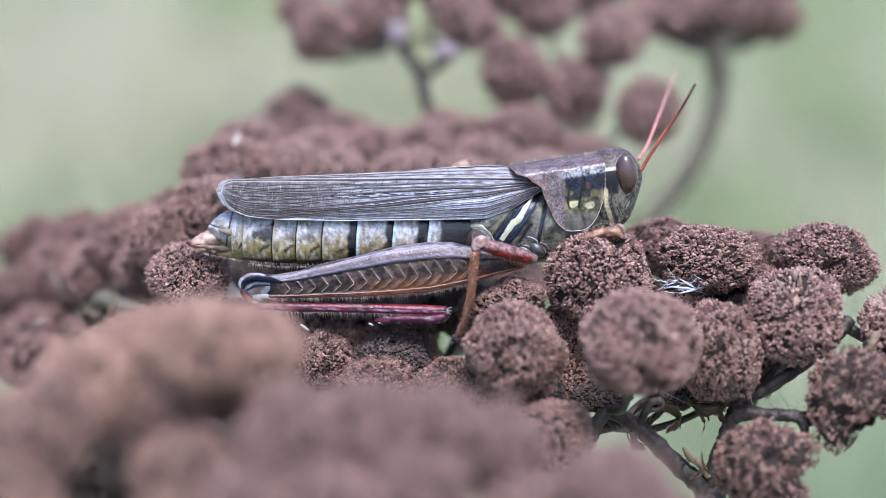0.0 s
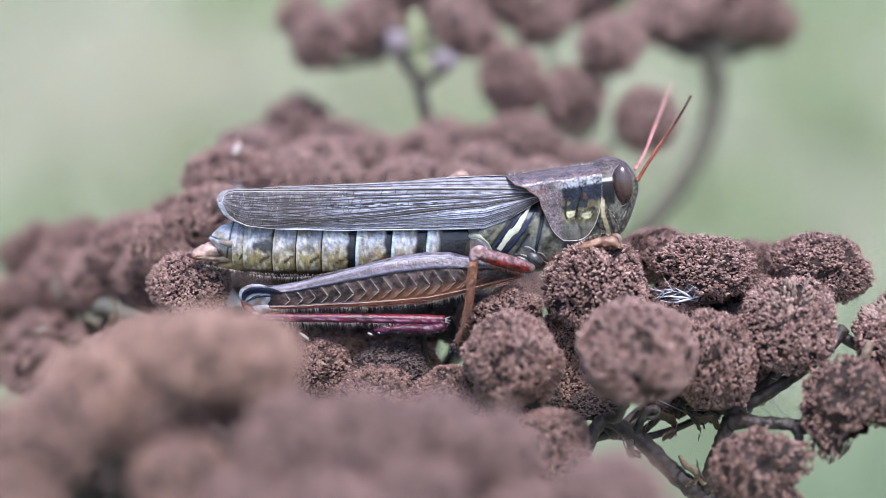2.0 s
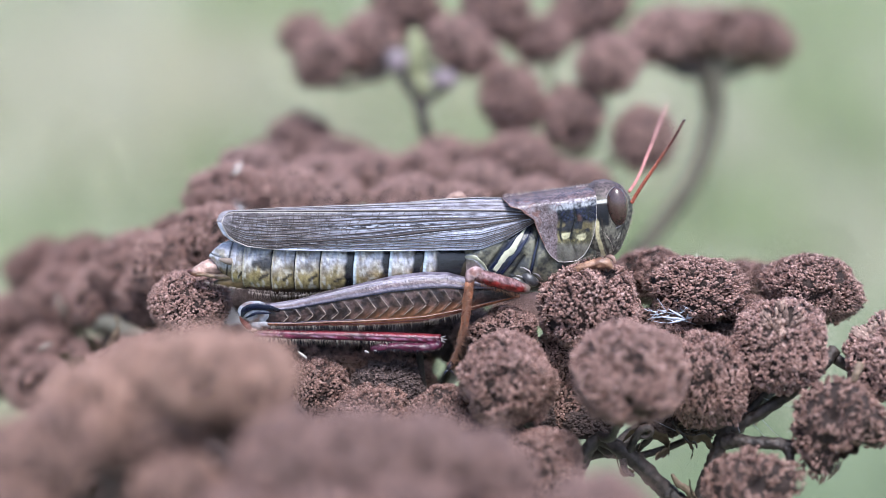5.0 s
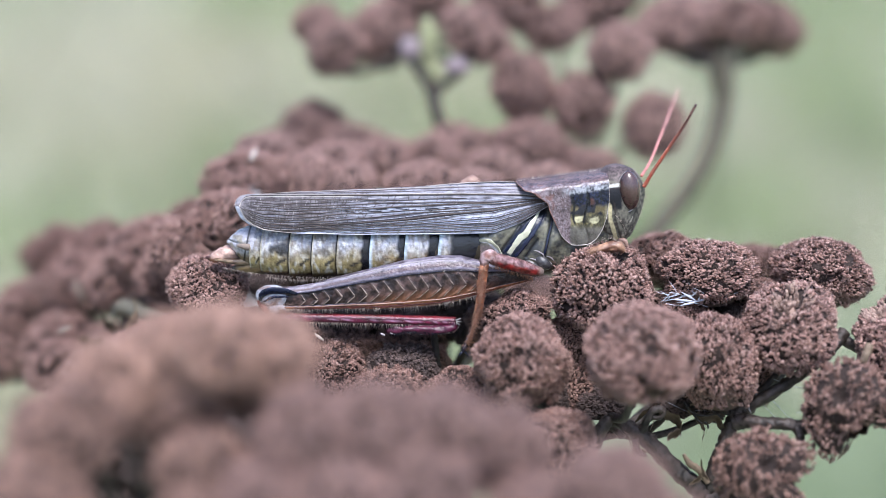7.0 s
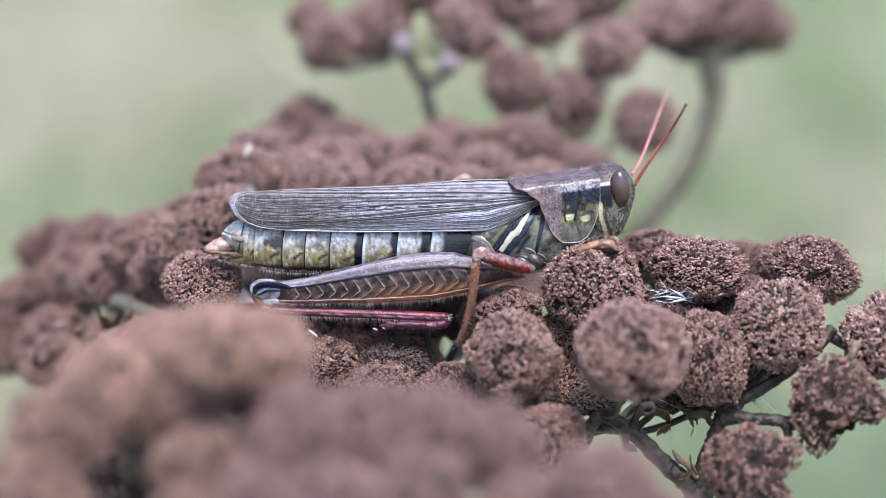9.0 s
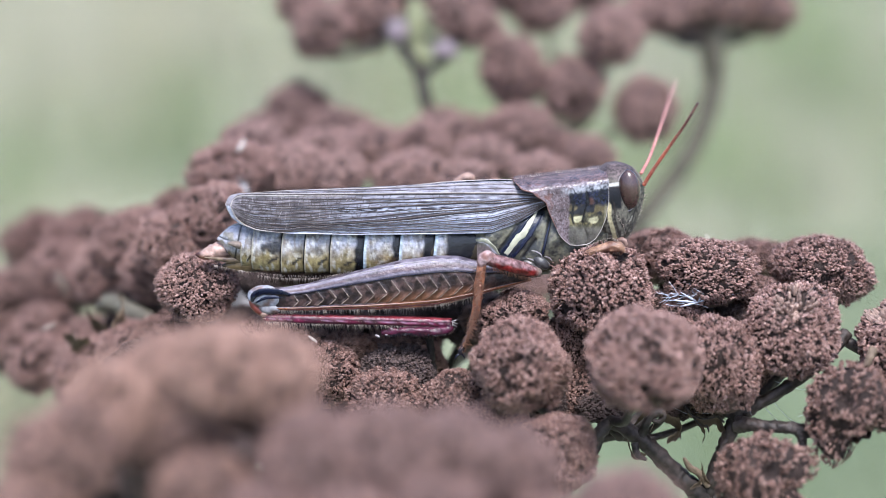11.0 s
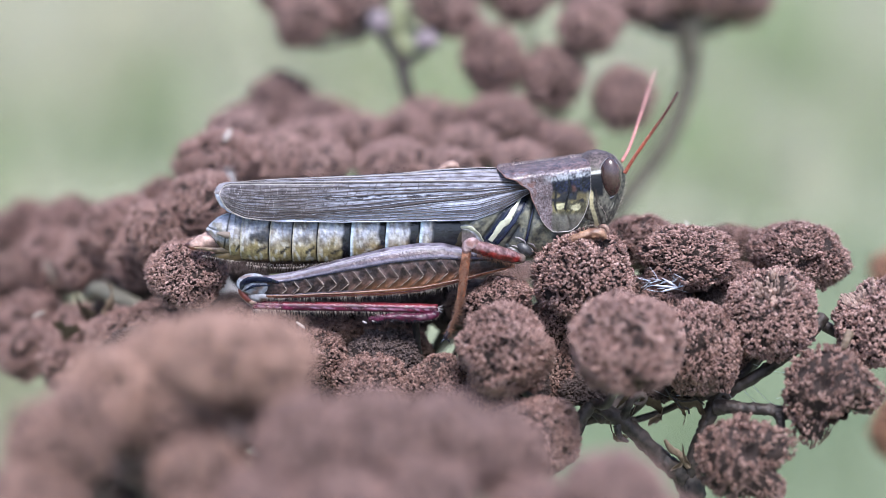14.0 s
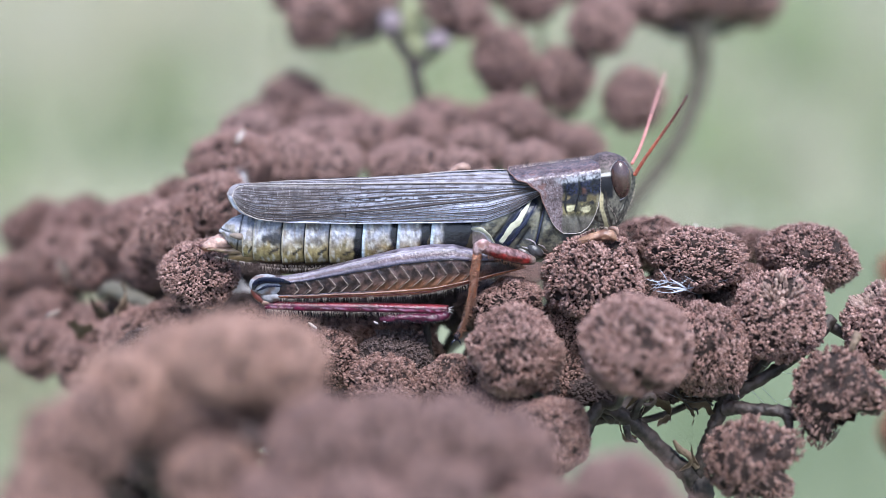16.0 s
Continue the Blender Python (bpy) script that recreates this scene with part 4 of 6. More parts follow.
for i, (a, b, band, spots) in enumerate(((-10.82, -10.21, 0.0, 0.0), (-10.27, -8.64, 0.05, 0.9), (-8.70, -7.43, 0.0, 0.35), (-7.48, -6.09, 0.0, 0.35),
                                         (-6.15, -4.35, 0.27, 0.0), (-4.41, -2.49, 0.22, 0.0), (-2.55, -0.70, 0.32, 0.0), (-0.75, 1.57, 0.72, 0.0))):
    tergite(a, b, band, spots, i)
bm = bmesh.new()
loft(bm, rings_between([(-12.18, -0.2, 1.15, 0.05, 0.05), (-11.98, -0.15, 1.18, 0.3, 0.26), (-11.60, -0.05, 1.09, 0.7, 0.72), (-11.14, 0, 0.97, 0.96, 1.04), (-10.67, 0, 0.88, 1.08, 1.16)], 40), 60)
for v in bm.verts:
    v.co.x += 0.14 * (v.co.z - 1.09) * step(-12.12, -11.14, v.co.x)
    v.co.y *= 1 - 0.1 * step(0.12, 0.02, abs(v.co.z - 1.21 + 0.25 * (v.co.x - -11.60))) * step(-11.02, -11.25, v.co.x)


def end_pigment(co):
    g = grain(co, 2.5)
    c = mix((0.45, 0.45, 0.51), (0.3, 0.28, 0.24), step(0.0, 0.4, g))
    c = mix(c, (0.16, 0.125, 0.07), step(0.80, 0.44, co.z + 0.2 * g))
    c = mix(c, INK, 0.9 * step(0.06, 0.02, abs(co.z - 1.21 + 0.25 * (co.x - -11.60))) * step(-11.02, -11.25, co.x))
    return mix(c, INK, 0.9 * step(0.07, 0.02, abs(co.x - -11.05 - 0.2 * (co.z - 1.09))))


part("end_plate", bm, SHELL_GLOSS, abdomen, "blue-grey pointed end plate", HIP, colour=end_pigment)
bm = bmesh.new()
tube(bm, glide([(-10.94, -1.00, 1.02), (-11.19, -1.10, 1.10), (-11.5, -1.00, 1.13)], 5), [0.2, 0.16, 0.08], 12)
part("cercus", bm, HUSK_DULL, abdomen, "small pale cercus", HIP)
beak = lambda co: mix((0.06, 0.02, 0.018), mix((0.46, 0.31, 0.26), (0.33, 0.15, 0.085), step(0.35, 0.1, co.z + 0.12 * grain(co, 3.0))), step(-13.2, -12.95, co.x))
bm = bmesh.new()
tube(bm, glide([(-11.3, 0.10, 0.48), (-11.95, 0.0, 0.52), (-12.55, -0.1, 0.4), (-13.05, -0.1, 0.25), (-13.36, -0.1, 0.3)], 6), [0.46, 0.44, 0.38, 0.2, 0.04], 16, 0.5)
part("ovipositor_valve", bm, SHELL, abdomen, "cream ovipositor valve with a dark hooked tip", HIP, colour=beak)
bm = bmesh.new()
tube(bm, glide([(-10.90, -0.50, 0.14), (-11.60, -0.55, 0.12), (-12.19, -0.50, 0.17), (-12.84, -0.40, 0.20)], 6), [0.2, 0.16, 0.11, 0.03], 12)
part("ovipositor_valve", bm, SHELL, abdomen, "slim lower ovipositor valve", HIP, colour=lambda co: mix((0.22, 0.16, 0.1), (0.08, 0.05, 0.035), step(-0.2, 0.3, grain(co, 3.0))))
bm = bmesh.new()
tube(bm, glide([(-10.11, -0.20, -0.11), (-10.99, -0.30, -0.21), (-11.93, -0.30, -0.27)], 6), [0.5, 0.38, 0.08], 14)
part("subgenital_plate", bm, SHELL, abdomen, "dark yellow plate under the tail", HIP, colour=lambda co: mix((0.16, 0.11, 0.05), (0.05, 0.035, 0.02), step(-0.1, 0.3, grain(co, 2.0))))
bm = bmesh.new()
hairs(bm, [(-12.43, -0.50, -0.16), (-10.34, -0.90, -0.44), (-7.72, -0.90, -0.62), (-5.38, -0.90, -0.56)], 130, (0.1, -0.3, -1), 0.32, 0.5, random.Random(3))
hairs(bm, [(-10.16, -1.20, -0.51), (-8.52, -1.20, -0.69), (-6.72, -1.20, -0.63), (-4.91, -1.30, -0.18)], 120, (-0.1, -0.3, -1), 0.36, 0.35, random.Random(13), 0.018)
part("bristles", bm, BRISTLE, abdomen, "fine pale bristles", HIP, kind="stuff")

# Thorax with its slanting pale stripe.
bm = bmesh.new()
THORAX = [(0.99, 0, 1.08, 1.0, 1.2), (1.91, 0, 1.17, 1.5, 1.6), (3.36, 0, 1.23, 1.68, 1.75), (5.11, 0, 1.38, 1.7, 1.85), (6.56, 0, 1.68, 1.55, 1.7), (8.30, 0, 2.28, 1.3, 1.5)]
loft(bm, rings_between(THORAX, 150), 200, 2.5)
for v in bm.verts:
    d = (v.co.x - 4.61) * 0.84 - (v.co.z - 2.96) * 0.55
    v.co.y *= 1 + 0.05 * math.sin(4.6 * d + 1.3) + 0.03 * noise.noise(v.co * 1.1)


def off_line(co, a, b):
    """How far a point of the flank lies from the line a to b, seen from the side, and how far along it is."""
    ax, az = b[0] - a[0], b[1] - a[1]
    f = min(max(((co.x - a[0]) * ax + (co.z - a[1]) * az) / (ax * ax + az * az), 0), 1)
    return math.hypot(co.x - a[0] - ax * f, co.z - a[1] - az * f), f


SEAMS = (((5.28, 2.74), (4.84, 0.59)), ((3.56, 2.25), (2.59, 0.90)), ((4.50, 1.58), (3.91, 0.66)))


def thorax_pigment(co):
    g = grain(co, 2.2)
    stripe = off_line(co, (4.56, 2.89), (2.98, 0.78))[0]
    d = (co.x - 4.61) * 0.84 - (co.z - 2.96) * 0.55
    c = mix((0.15, 0.145, 0.105), (0.045, 0.048, 0.048), step(-0.35, 0.45, g + 0.6 * grain(co, 7)))
    c = mix(c, (0.3, 0.23, 0.22), 0.8 * step(2.5, 2.2, co.x + 0.2 * g) * step(1.3, 1.1, co.z))
    c = mix(c, (0.22, 0.2, 0.13), step(0.25, 0.45, grain(co, 4.0)) * 0.3)
    c = mix(c, (0.012, 0.016, 0.03), step(0.5, 0.36, stripe + 0.08 * g))
    for a, b, w in (((1.24, 1.46), (1.96, 1.49), 0.16), ((1.96, 1.46), (2.50, 0.78), 0.13)):
        c = mix(c, (0.4, 0.4, 0.43), step(w, 0.5 * w, off_line(co, a, b)[0] + 0.08 * g))
    for a, b in SEAMS:
        c = mix(c, INK, step(0.13, 0.05, off_line(co, a, b)[0] + 0.05 * g))
    return mix(c, INK, step(1.33, 1.10, co.x + 0.1 * g))


for v in bm.verts:
    for a, b in SEAMS:
        v.co.y *= 1 - 0.05 * step(0.16, 0.03, off_line(v.co, a, b)[0])
part("thorax", bm, SHELL, hopper, "dark thorax with a slanting cream stripe", colour=thorax_pigment)


def flank(x, z, lift=0.0):
    """The near side of the thorax."""
    rows = np.array(THORAX)
    zc, ry, rz = (np.interp(x, rows[:, 0], rows[:, c]) for c in (2, 3, 4))
    d = (x - 4.61) * 0.84 - (z - 2.96) * 0.55
    y = -ry * max(1 - abs((z - zc) / rz) ** 2.5, 0.02) ** 0.4 * (1 + 0.05 * math.sin(4.6 * d + 1.3))
    return Vector((x, y - lift, z))


for pts, r, mat, label in ((((4.62, 2.98), (4.04, 2.19), (3.45, 1.46), (2.98, 0.78)), (0.04, 0.16, 0.2, 0.19, 0.13), CREAM, "cream slanting stripe"),
                            (((4.86, 2.86), (4.3, 2.0), (3.72, 1.22), (3.3, 0.66)), (0.03, 0.1, 0.12, 0.08), BLACK, "blue-black glossy seam beside the stripe"),
                            (((4.3, 2.86), (3.72, 2.1), (3.18, 1.44), (2.72, 0.84)), (0.02, 0.08, 0.1, 0.06), BLACK, "blue-black glossy seam beside the stripe"),
                            (((5.3, 2.6), (5.1, 1.9), (4.95, 1.2), (4.85, 0.75)), (0.02, 0.05, 0.07, 0.04), BLACK, "blue-black glossy seam")):
    bm = bmesh.new()
    tube(bm, [flank(p.x, p.z, 0.01) for p in glide([(x, 0, z) for x, z in pts], 10)], r, 12, 0.7, 0.2)
    part("plate_edge", bm, mat, hopper, label)
for pts, r, label in ((((1.2, 1.36), (1.6, 1.47), (1.96, 1.45), (2.3, 1.16), (2.64, 0.74)), (0.02, 0.09, 0.15, 0.12, 0.02), "cream angled plate under the wing"),
                      (((4.3, 1.0), (4.55, 0.95), (4.8, 0.8), (4.86, 0.5)), (0.015, 0.035, 0.035, 0.015), "thin cream seam at the leg joint"),
                      (((4.1, 0.55), (4.4, 0.48), (4.65, 0.3), (4.75, 0.0)), (0.015, 0.035, 0.04, 0.015), "thin cream seam at the leg joint"),
                      (((4.95, 0.72), (5.2, 0.62), (5.4, 0.4)), (0.015, 0.035, 0.015), "thin cream seam at the leg joint")):
    bm = bmesh.new()
    tube(bm, [flank(p.x, p.z, 0.02) for p in glide([(x, 0, z) for x, z in pts], 8)], r, 10, 0.9, 0.25)
    part("plate_edge", bm, CREAM if r[2] > 0.1 else VEIN_CELL, hopper, label)
for x0, z0, x1, z1, r in ((4.47, 0.63, 5.16, 0.09, 0.3), (3.94, 0.24, 4.67, -0.26, 0.34)):
    bm = bmesh.new()
    tube(bm, glide([(x0, -1.35, z0), ((x0 + x1) / 2, -1.6, (z0 + z1) / 2), (x1, -1.5, z1)], 5), [r * 0.8, r, r * 0.7], 12)
    part("coxa", bm, SHELL, hopper, "dark hip joint", colour=lambda co: mix((0.06, 0.058, 0.06), (0.36, 0.34, 0.33), step(0.0, 0.35, grain(co, 2.5))))
bm = bmesh.new()
ball(bm, (5.86, -0.00, 0.32), (2.3, 1.25, 0.85), 32, pose(0, 0, 0, 0, -14, 0))
part("sternum", bm, SHELL, hopper, "dark underside of the thorax", colour=lambda co: mix((0.05, 0.045, 0.035), (0.14, 0.12, 0.085), step(0.0, 0.4, grain(co, 2.5))))

# Saddle-shaped pronotum.
REAR = ((0.0, 0.3, 0.42, 0.52, 0.65, 0.82, 0.91, 0.96, 1.0), (3.36, 3.77, 4.47, 4.99, 5.16, 5.51, 5.71, 5.92, 6.32))
FRONT = ((0.0, 0.3, 0.6, 0.8, 0.9, 0.96, 1.0), (8.12, 8.21, 8.24, 8.12, 7.95, 7.72, 7.31))


def saddle(u, v):
    s = abs(2 * v - 1)
    side = -1 if v < 0.5 else 1
    s2 = s
    x = float(np.interp(s2, *REAR)) * (1 - u) + float(np.interp(s2, *FRONT)) * u
    top = float(np.interp(x, (3.22, 5.83, 7.14, 8.12), (4.39, 4.71, 4.89, 5.06)))
    low = float(np.interp(x, (5.11, 5.83, 6.21, 6.56, 7.14, 7.60, 8.12), (1.65, 1.47, 1.33, 1.30, 1.36, 1.50, 1.94)))
    d = 0.42
    a = min(s / d, 1.0) * math.pi / 2
    y = 1.8 * math.sin(a) ** 0.7
    z = top - 0.6 * (1 - max(math.cos(a), 0.0) ** 0.55)
    if s > d:
        f = (s - d) / (1 - d)
        y = 1.8 + 0.05 * math.sin(3.14 * f) - 0.06 * f
        z = top - 0.6 + (low - top + 0.6) * f
    swell = 1 - 0.02 * math.sin(8 * u)
    return Vector((x, side * y * swell, z))


bm = bmesh.new()
sheet(bm, saddle, 70, 150)


def saddle_pigment(co):
    g, fine = grain(co, 3.0), grain(co, 9.0)
    h = co.z + 0.1 * g
    c = mix((0.205, 0.162, 0.175), (0.09, 0.066, 0.068), step(-0.4, 0.4, grain(co, 15.0) + 0.3 * g))
    c = mix(c, (0.3, 0.28, 0.31), step(0.25, 0.5, grain(co, 19.0)) * 0.6)
    c = mix(c, (0.15, 0.06, 0.045), 0.6 * step(0.05, 0.4, g) * step(5.83, 5.11, co.x))
    if co.z > 4.58 + 0.09 * (co.x - 5.83):
        c = mix(c, mix((0.14, 0.08, 0.07), (0.06, 0.04, 0.038), step(-0.2, 0.3, fine + 0.4 * g)), 0.7)
    disc = step(6.18, 6.29, co.x + 0.06 * g + 0.03 * (co.z - 2))
    d = mix((0.2, 0.175, 0.085), (0.075, 0.07, 0.045), step(-0.2, 0.3, fine + g))
    patch = mix((0.14, 0.115, 0.06), (0.02, 0.021, 0.028), step(-0.12, 0.1, grain(co, 2.6) + 0.4 * g))
    # Blue in the black patch is the sky's reflection, painted in.
    patch = mix(patch, mix((0.006, 0.008, 0.02), (0.018, 0.022, 0.05), step(0.0, 0.4, fine + 0.5 * g)), step(3.35, 3.6, h + 0.2 * grain(co, 1.8)))
    patch = mix(patch, (0.11, 0.05, 0.035), 0.7 * step(0.3, 0.12, math.hypot(co.x - 7.35, (co.z - 3.75) * 1.2) + 0.3 * g))
    d = mix(d, patch, step(2.92, 3.06, h + 0.2 * grain(co, 1.8)))
    d = mix(d, (0.13, 0.125, 0.11), step(2.47, 2.18, h + 0.1 * fine) * 0.9)
    for x, z, w, t in ((6.74, 2.75, 0.34, 0.16), (7.42, 2.7, 0.4, 0.22)):
        d = mix(d, (0.56, 0.53, 0.33), step(1.1, 0.75, math.hypot((co.x - x) / w, (co.z - z) / t) + 0.6 * g + 0.25 * fine))
    sulcus = abs(co.x - 7.05 + 0.12 * math.sin(3 * co.z) + 0.05 * g)
    d = mix(d, INK, step(0.1, 0.04, sulcus) * step(2.41, 2.59, co.z))
    d = mix(d, INK, step(0.09, 0.03, abs(co.x - 6.36 + 0.1 * (co.z - 3.35) + 0.05 * math.sin(5 * co.z))) * step(2.35, 2.53, co.z))
    d = mix(d, INK, step(0.07, 0.02, abs(co.x - 7.82 - 0.05 * math.sin(4 * co.z))) * step(3.6, 3.75, co.z))
    d = mix(d, (0.24, 0.22, 0.15), step(7.98, 8.09, co.x) * step(3.64, 3.20, co.z))
    edge = co.z - 4.33 - 0.16 * (co.x - 6.85)
    c = mix(c, d, disc * step(0.12, 0.02, edge))
    c = mix(c, (0.5, 0.52, 0.56), step(-0.45, 0.2, fine + 0.3 * g) * 0.75 * step(0.26, 0.1, abs(edge)) * step(5.54, 6.27, co.x))
    return c


for v in bm.verts:
    if v.co.y < 0 and 6.27 < v.co.x < 8.01:
        v.co.y += 0.09 * step(0.12, 0.02, abs(v.co.x - 7.05 + 0.12 * math.sin(3 * v.co.z))) * step(4.80, 4.51, v.co.z)
pronotum = part("pronotum", bm, PITTED, hopper, "saddle-shaped brown pronotum with black patches and a cream spot", colour=saddle_pigment)
bm = bmesh.new()
tube(bm, [saddle(0.0, 0.5 - 0.5 * k / 40) + Vector((0, -0.03, 0)) for k in range(0, 35)], [0.03, 0.034, 0.026, 0.02], 8)
part("rim", bm, RIM, pronotum, "reddish brown hind rim")
bm = bmesh.new()
tube(bm, [saddle(0.0, 0.5 - 0.5 * k / 40) + Vector((0, -0.03, 0)) for k in range(34, 41)] + [saddle(k / 30, 0.0) + Vector((0, -0.03, 0)) for k in range(1, 31)] + [saddle(1.0, 0.34 * k / 24) + Vector((0, -0.03, 0)) for k in range(1, 25)], [0.014, 0.02, 0.022, 0.015, 0.008], 8)
part("rim", bm, VEIN_PALE, pronotum, "pale lower rim")
bm = bmesh.new()
hairs(bm, [(3.53, 0.00, 4.44), (5.86, 0.00, 4.80), (8.16, 0.00, 5.06)], 130, (-0.3, -0.4, 1), 0.3, 0.8, random.Random(7), 0.008)
part("bristles", bm, BRISTLE, pronotum, "short pale hairs", kind="stuff")

# Head.
bm = bmesh.new()
loft(bm, rings_between([(7.89, 0, 3.14, 1.45, 1.9), (8.24, 0, 3.23, 1.55, 2.08), (8.73, 0, 3.26, 1.55, 2.14), (9.22, 0, 3.26, 1.42, 2.04), (9.60, 0, 3.35, 1.15, 1.78), (9.92, 0, 3.56, 0.8, 1.25), (10.15, 0, 3.73, 0.45, 0.7), (10.27, 0, 3.82, 0.12, 0.25)], 110), 130, 2.3)


def head_pigment(co):
    g = grain(co, 3.0)
    c = mix((0.17, 0.16, 0.13), (0.055, 0.05, 0.046), step(-0.15, 0.3, grain(co, 6.0)))
    c = mix(c, (0.42, 0.4, 0.34), 0.8 * step(0.38, 0.5, grain(co, 5.0)) * step(3.4, 3.2, co.z))
    c = mix(c, mix((0.13, 0.1, 0.1), (0.05, 0.04, 0.04), step(-0.2, 0.3, grain(co, 8.0))), step(4.54, 4.78, co.z + 0.05 * g))
    c = mix(c, INK, step(3.12, 3.29, co.z) * step(4.40, 4.29, co.z) * step(8.99, 8.88, co.x))
    c = mix(c, (0.62, 0.62, 0.58), step(0.08, 0.04, abs(co.z - 4.46 - 0.15 * (co.x - 8.59))) * step(9.05, 8.88, co.x))
    gena = min(off_line(co, (8.30, 3.4), (8.36, 2.6))[0], off_line(co, (8.36, 2.6), (8.72, 1.5))[0])
    c = mix(c, (0.58, 0.52, 0.32), step(0.14, 0.08, gena + 0.04 * g))
    c = mix(c, (0.04, 0.034, 0.03), 0.8 * step(0.07, 0.03, abs(gena - 0.26)) * step(8.4, 8.5, co.x))
    c = mix(c, (0.05, 0.045, 0.04), 0.7 * step(0.08, 0.03, abs(co.x - 9.51 - 0.35 * (co.z - 2.38))) * step(2.96, 2.67, co.z))
    return c


head = part("head", bm, HEAD_SHELL, hopper, "grey-olive head with a dark streak behind the eye", colour=head_pigment)
for side in (-1, 1):
    bm = bmesh.new()
    ball(bm, (9.34, side * 1.2, 4.18 - (0.5 if side > 0 else 0)), (0.57, 0.52, 1.05), 40, pose(0, 0, 0, 0, -6, side * 12))
    part("eye", bm, EYE, head, "dark brown oval compound eye")
bm = bmesh.new()
tube(bm, [(9.3 + 0.6 * math.cos(a), -1.34 + 0.12 * abs(math.cos(a)), 4.16 + 1.1 * math.sin(a) + 0.06 * math.cos(a)) for a in np.linspace(1.9, 5.6, 40)], [0.015, 0.035, 0.04, 0.035, 0.015], 8)
part("eye_rim", bm, VEIN_CELL, head, "pale rim behind and under the eye")
bm = bmesh.new()
hairs(bm, [(9.5, -0.6, 5.3), (10.05, -0.5, 4.5), (10.25, -0.3, 3.7), (10.0, -0.3, 2.7), (9.6, -0.4, 1.8)], 130, (0.9, -0.5, 0.1), 0.24, 0.6, random.Random(17), 0.009)
hairs(bm, [(8.5, -1.5, 3.0), (9.0, -1.5, 2.4), (9.2, -1.3, 1.8)], 60, (0.3, -1, 0.1), 0.14, 0.6, random.Random(18), 0.009)
part("bristles", bm, BRISTLE, head, "fine pale hairs on the face", kind="stuff")
bm = bmesh.new()
tube(bm, glide([(8.85, -0.80, 1.45), (9.19, -1.00, 1.37), (9.31, -1.00, 1.08)], 5), [0.16, 0.14, 0.08], 10)
part("palp", bm, TAN, head, "tan mouth palp")
for name, line in (("antenna", [(10.17, -0.50, 4.23), (10.65, -0.70, 5.15), (11.37, -1.20, 6.45), (12.05, -1.90, 7.76), (12.61, -2.40, 8.96)]),
                   ("antenna", [(10.14, 0.50, 4.66), (10.80, 2.40, 5.16), (11.70, 5.40, 6.24), (12.49, 8.00, 7.29), (13.10, 9.60, 8.20)])):
    bm = bmesh.new()
    p, thick = [], []
    fine = glide(line, 6)
    for k, (a, b) in enumerate(zip(fine, fine[1:])):
        r = (0.108 if line[0][1] < 0 else 0.09) - 0.04 * k / len(fine)
        p += [a, a.lerp(b, 0.18), a.lerp(b, 0.82)]
        thick += [r * 0.84, r, r * 1.03]
    tube(bm, p, thick, 10)
    first, last, near = line[0][0], line[-1][0], line[-1][1] < 0

    def bead_pigment(co):
        f = (co.x - first) / (last - first)
        c = mix((0.44, 0.1, 0.055), (0.07, 0.03, 0.03), step(0.25, 0.95, f)) if near else mix((0.55, 0.2, 0.17), (0.5, 0.27, 0.25), f)
        return mix(c, (0.62, 0.36, 0.28), 0.6 * step(0.7, 0.9, (f * 24) % 1.0)) if near else c

    part(name, bm, SHELL, head, "coral red beaded antenna", colour=bead_pigment)

# Forewings, folded along the back.
TOP = ((-11.34, -11.23, -11.02, -10.65, -8.82, -4.18, 0.46, 2.5, 3.51, 5.25), (3.34, 3.62, 3.8, 3.9, 3.95, 3.97, 4.03, 4.02, 3.98, 3.75))
CREST = ((-10.8, -8.5, -4.0, 0.46, 3.3, 5.2), (-0.25, -0.1, 0.07, 0.25, 0.4, 0.3))
LOW = ((-11.34, -11.23, -11.02, -10.65, -10.04, -8.24, -4.76, -0.70, 2.20, 3.65, 5.16), (3.26, 2.94, 2.56, 2.27, 2.03, 1.86, 1.80, 1.83, 1.91, 2.47, 3.41))


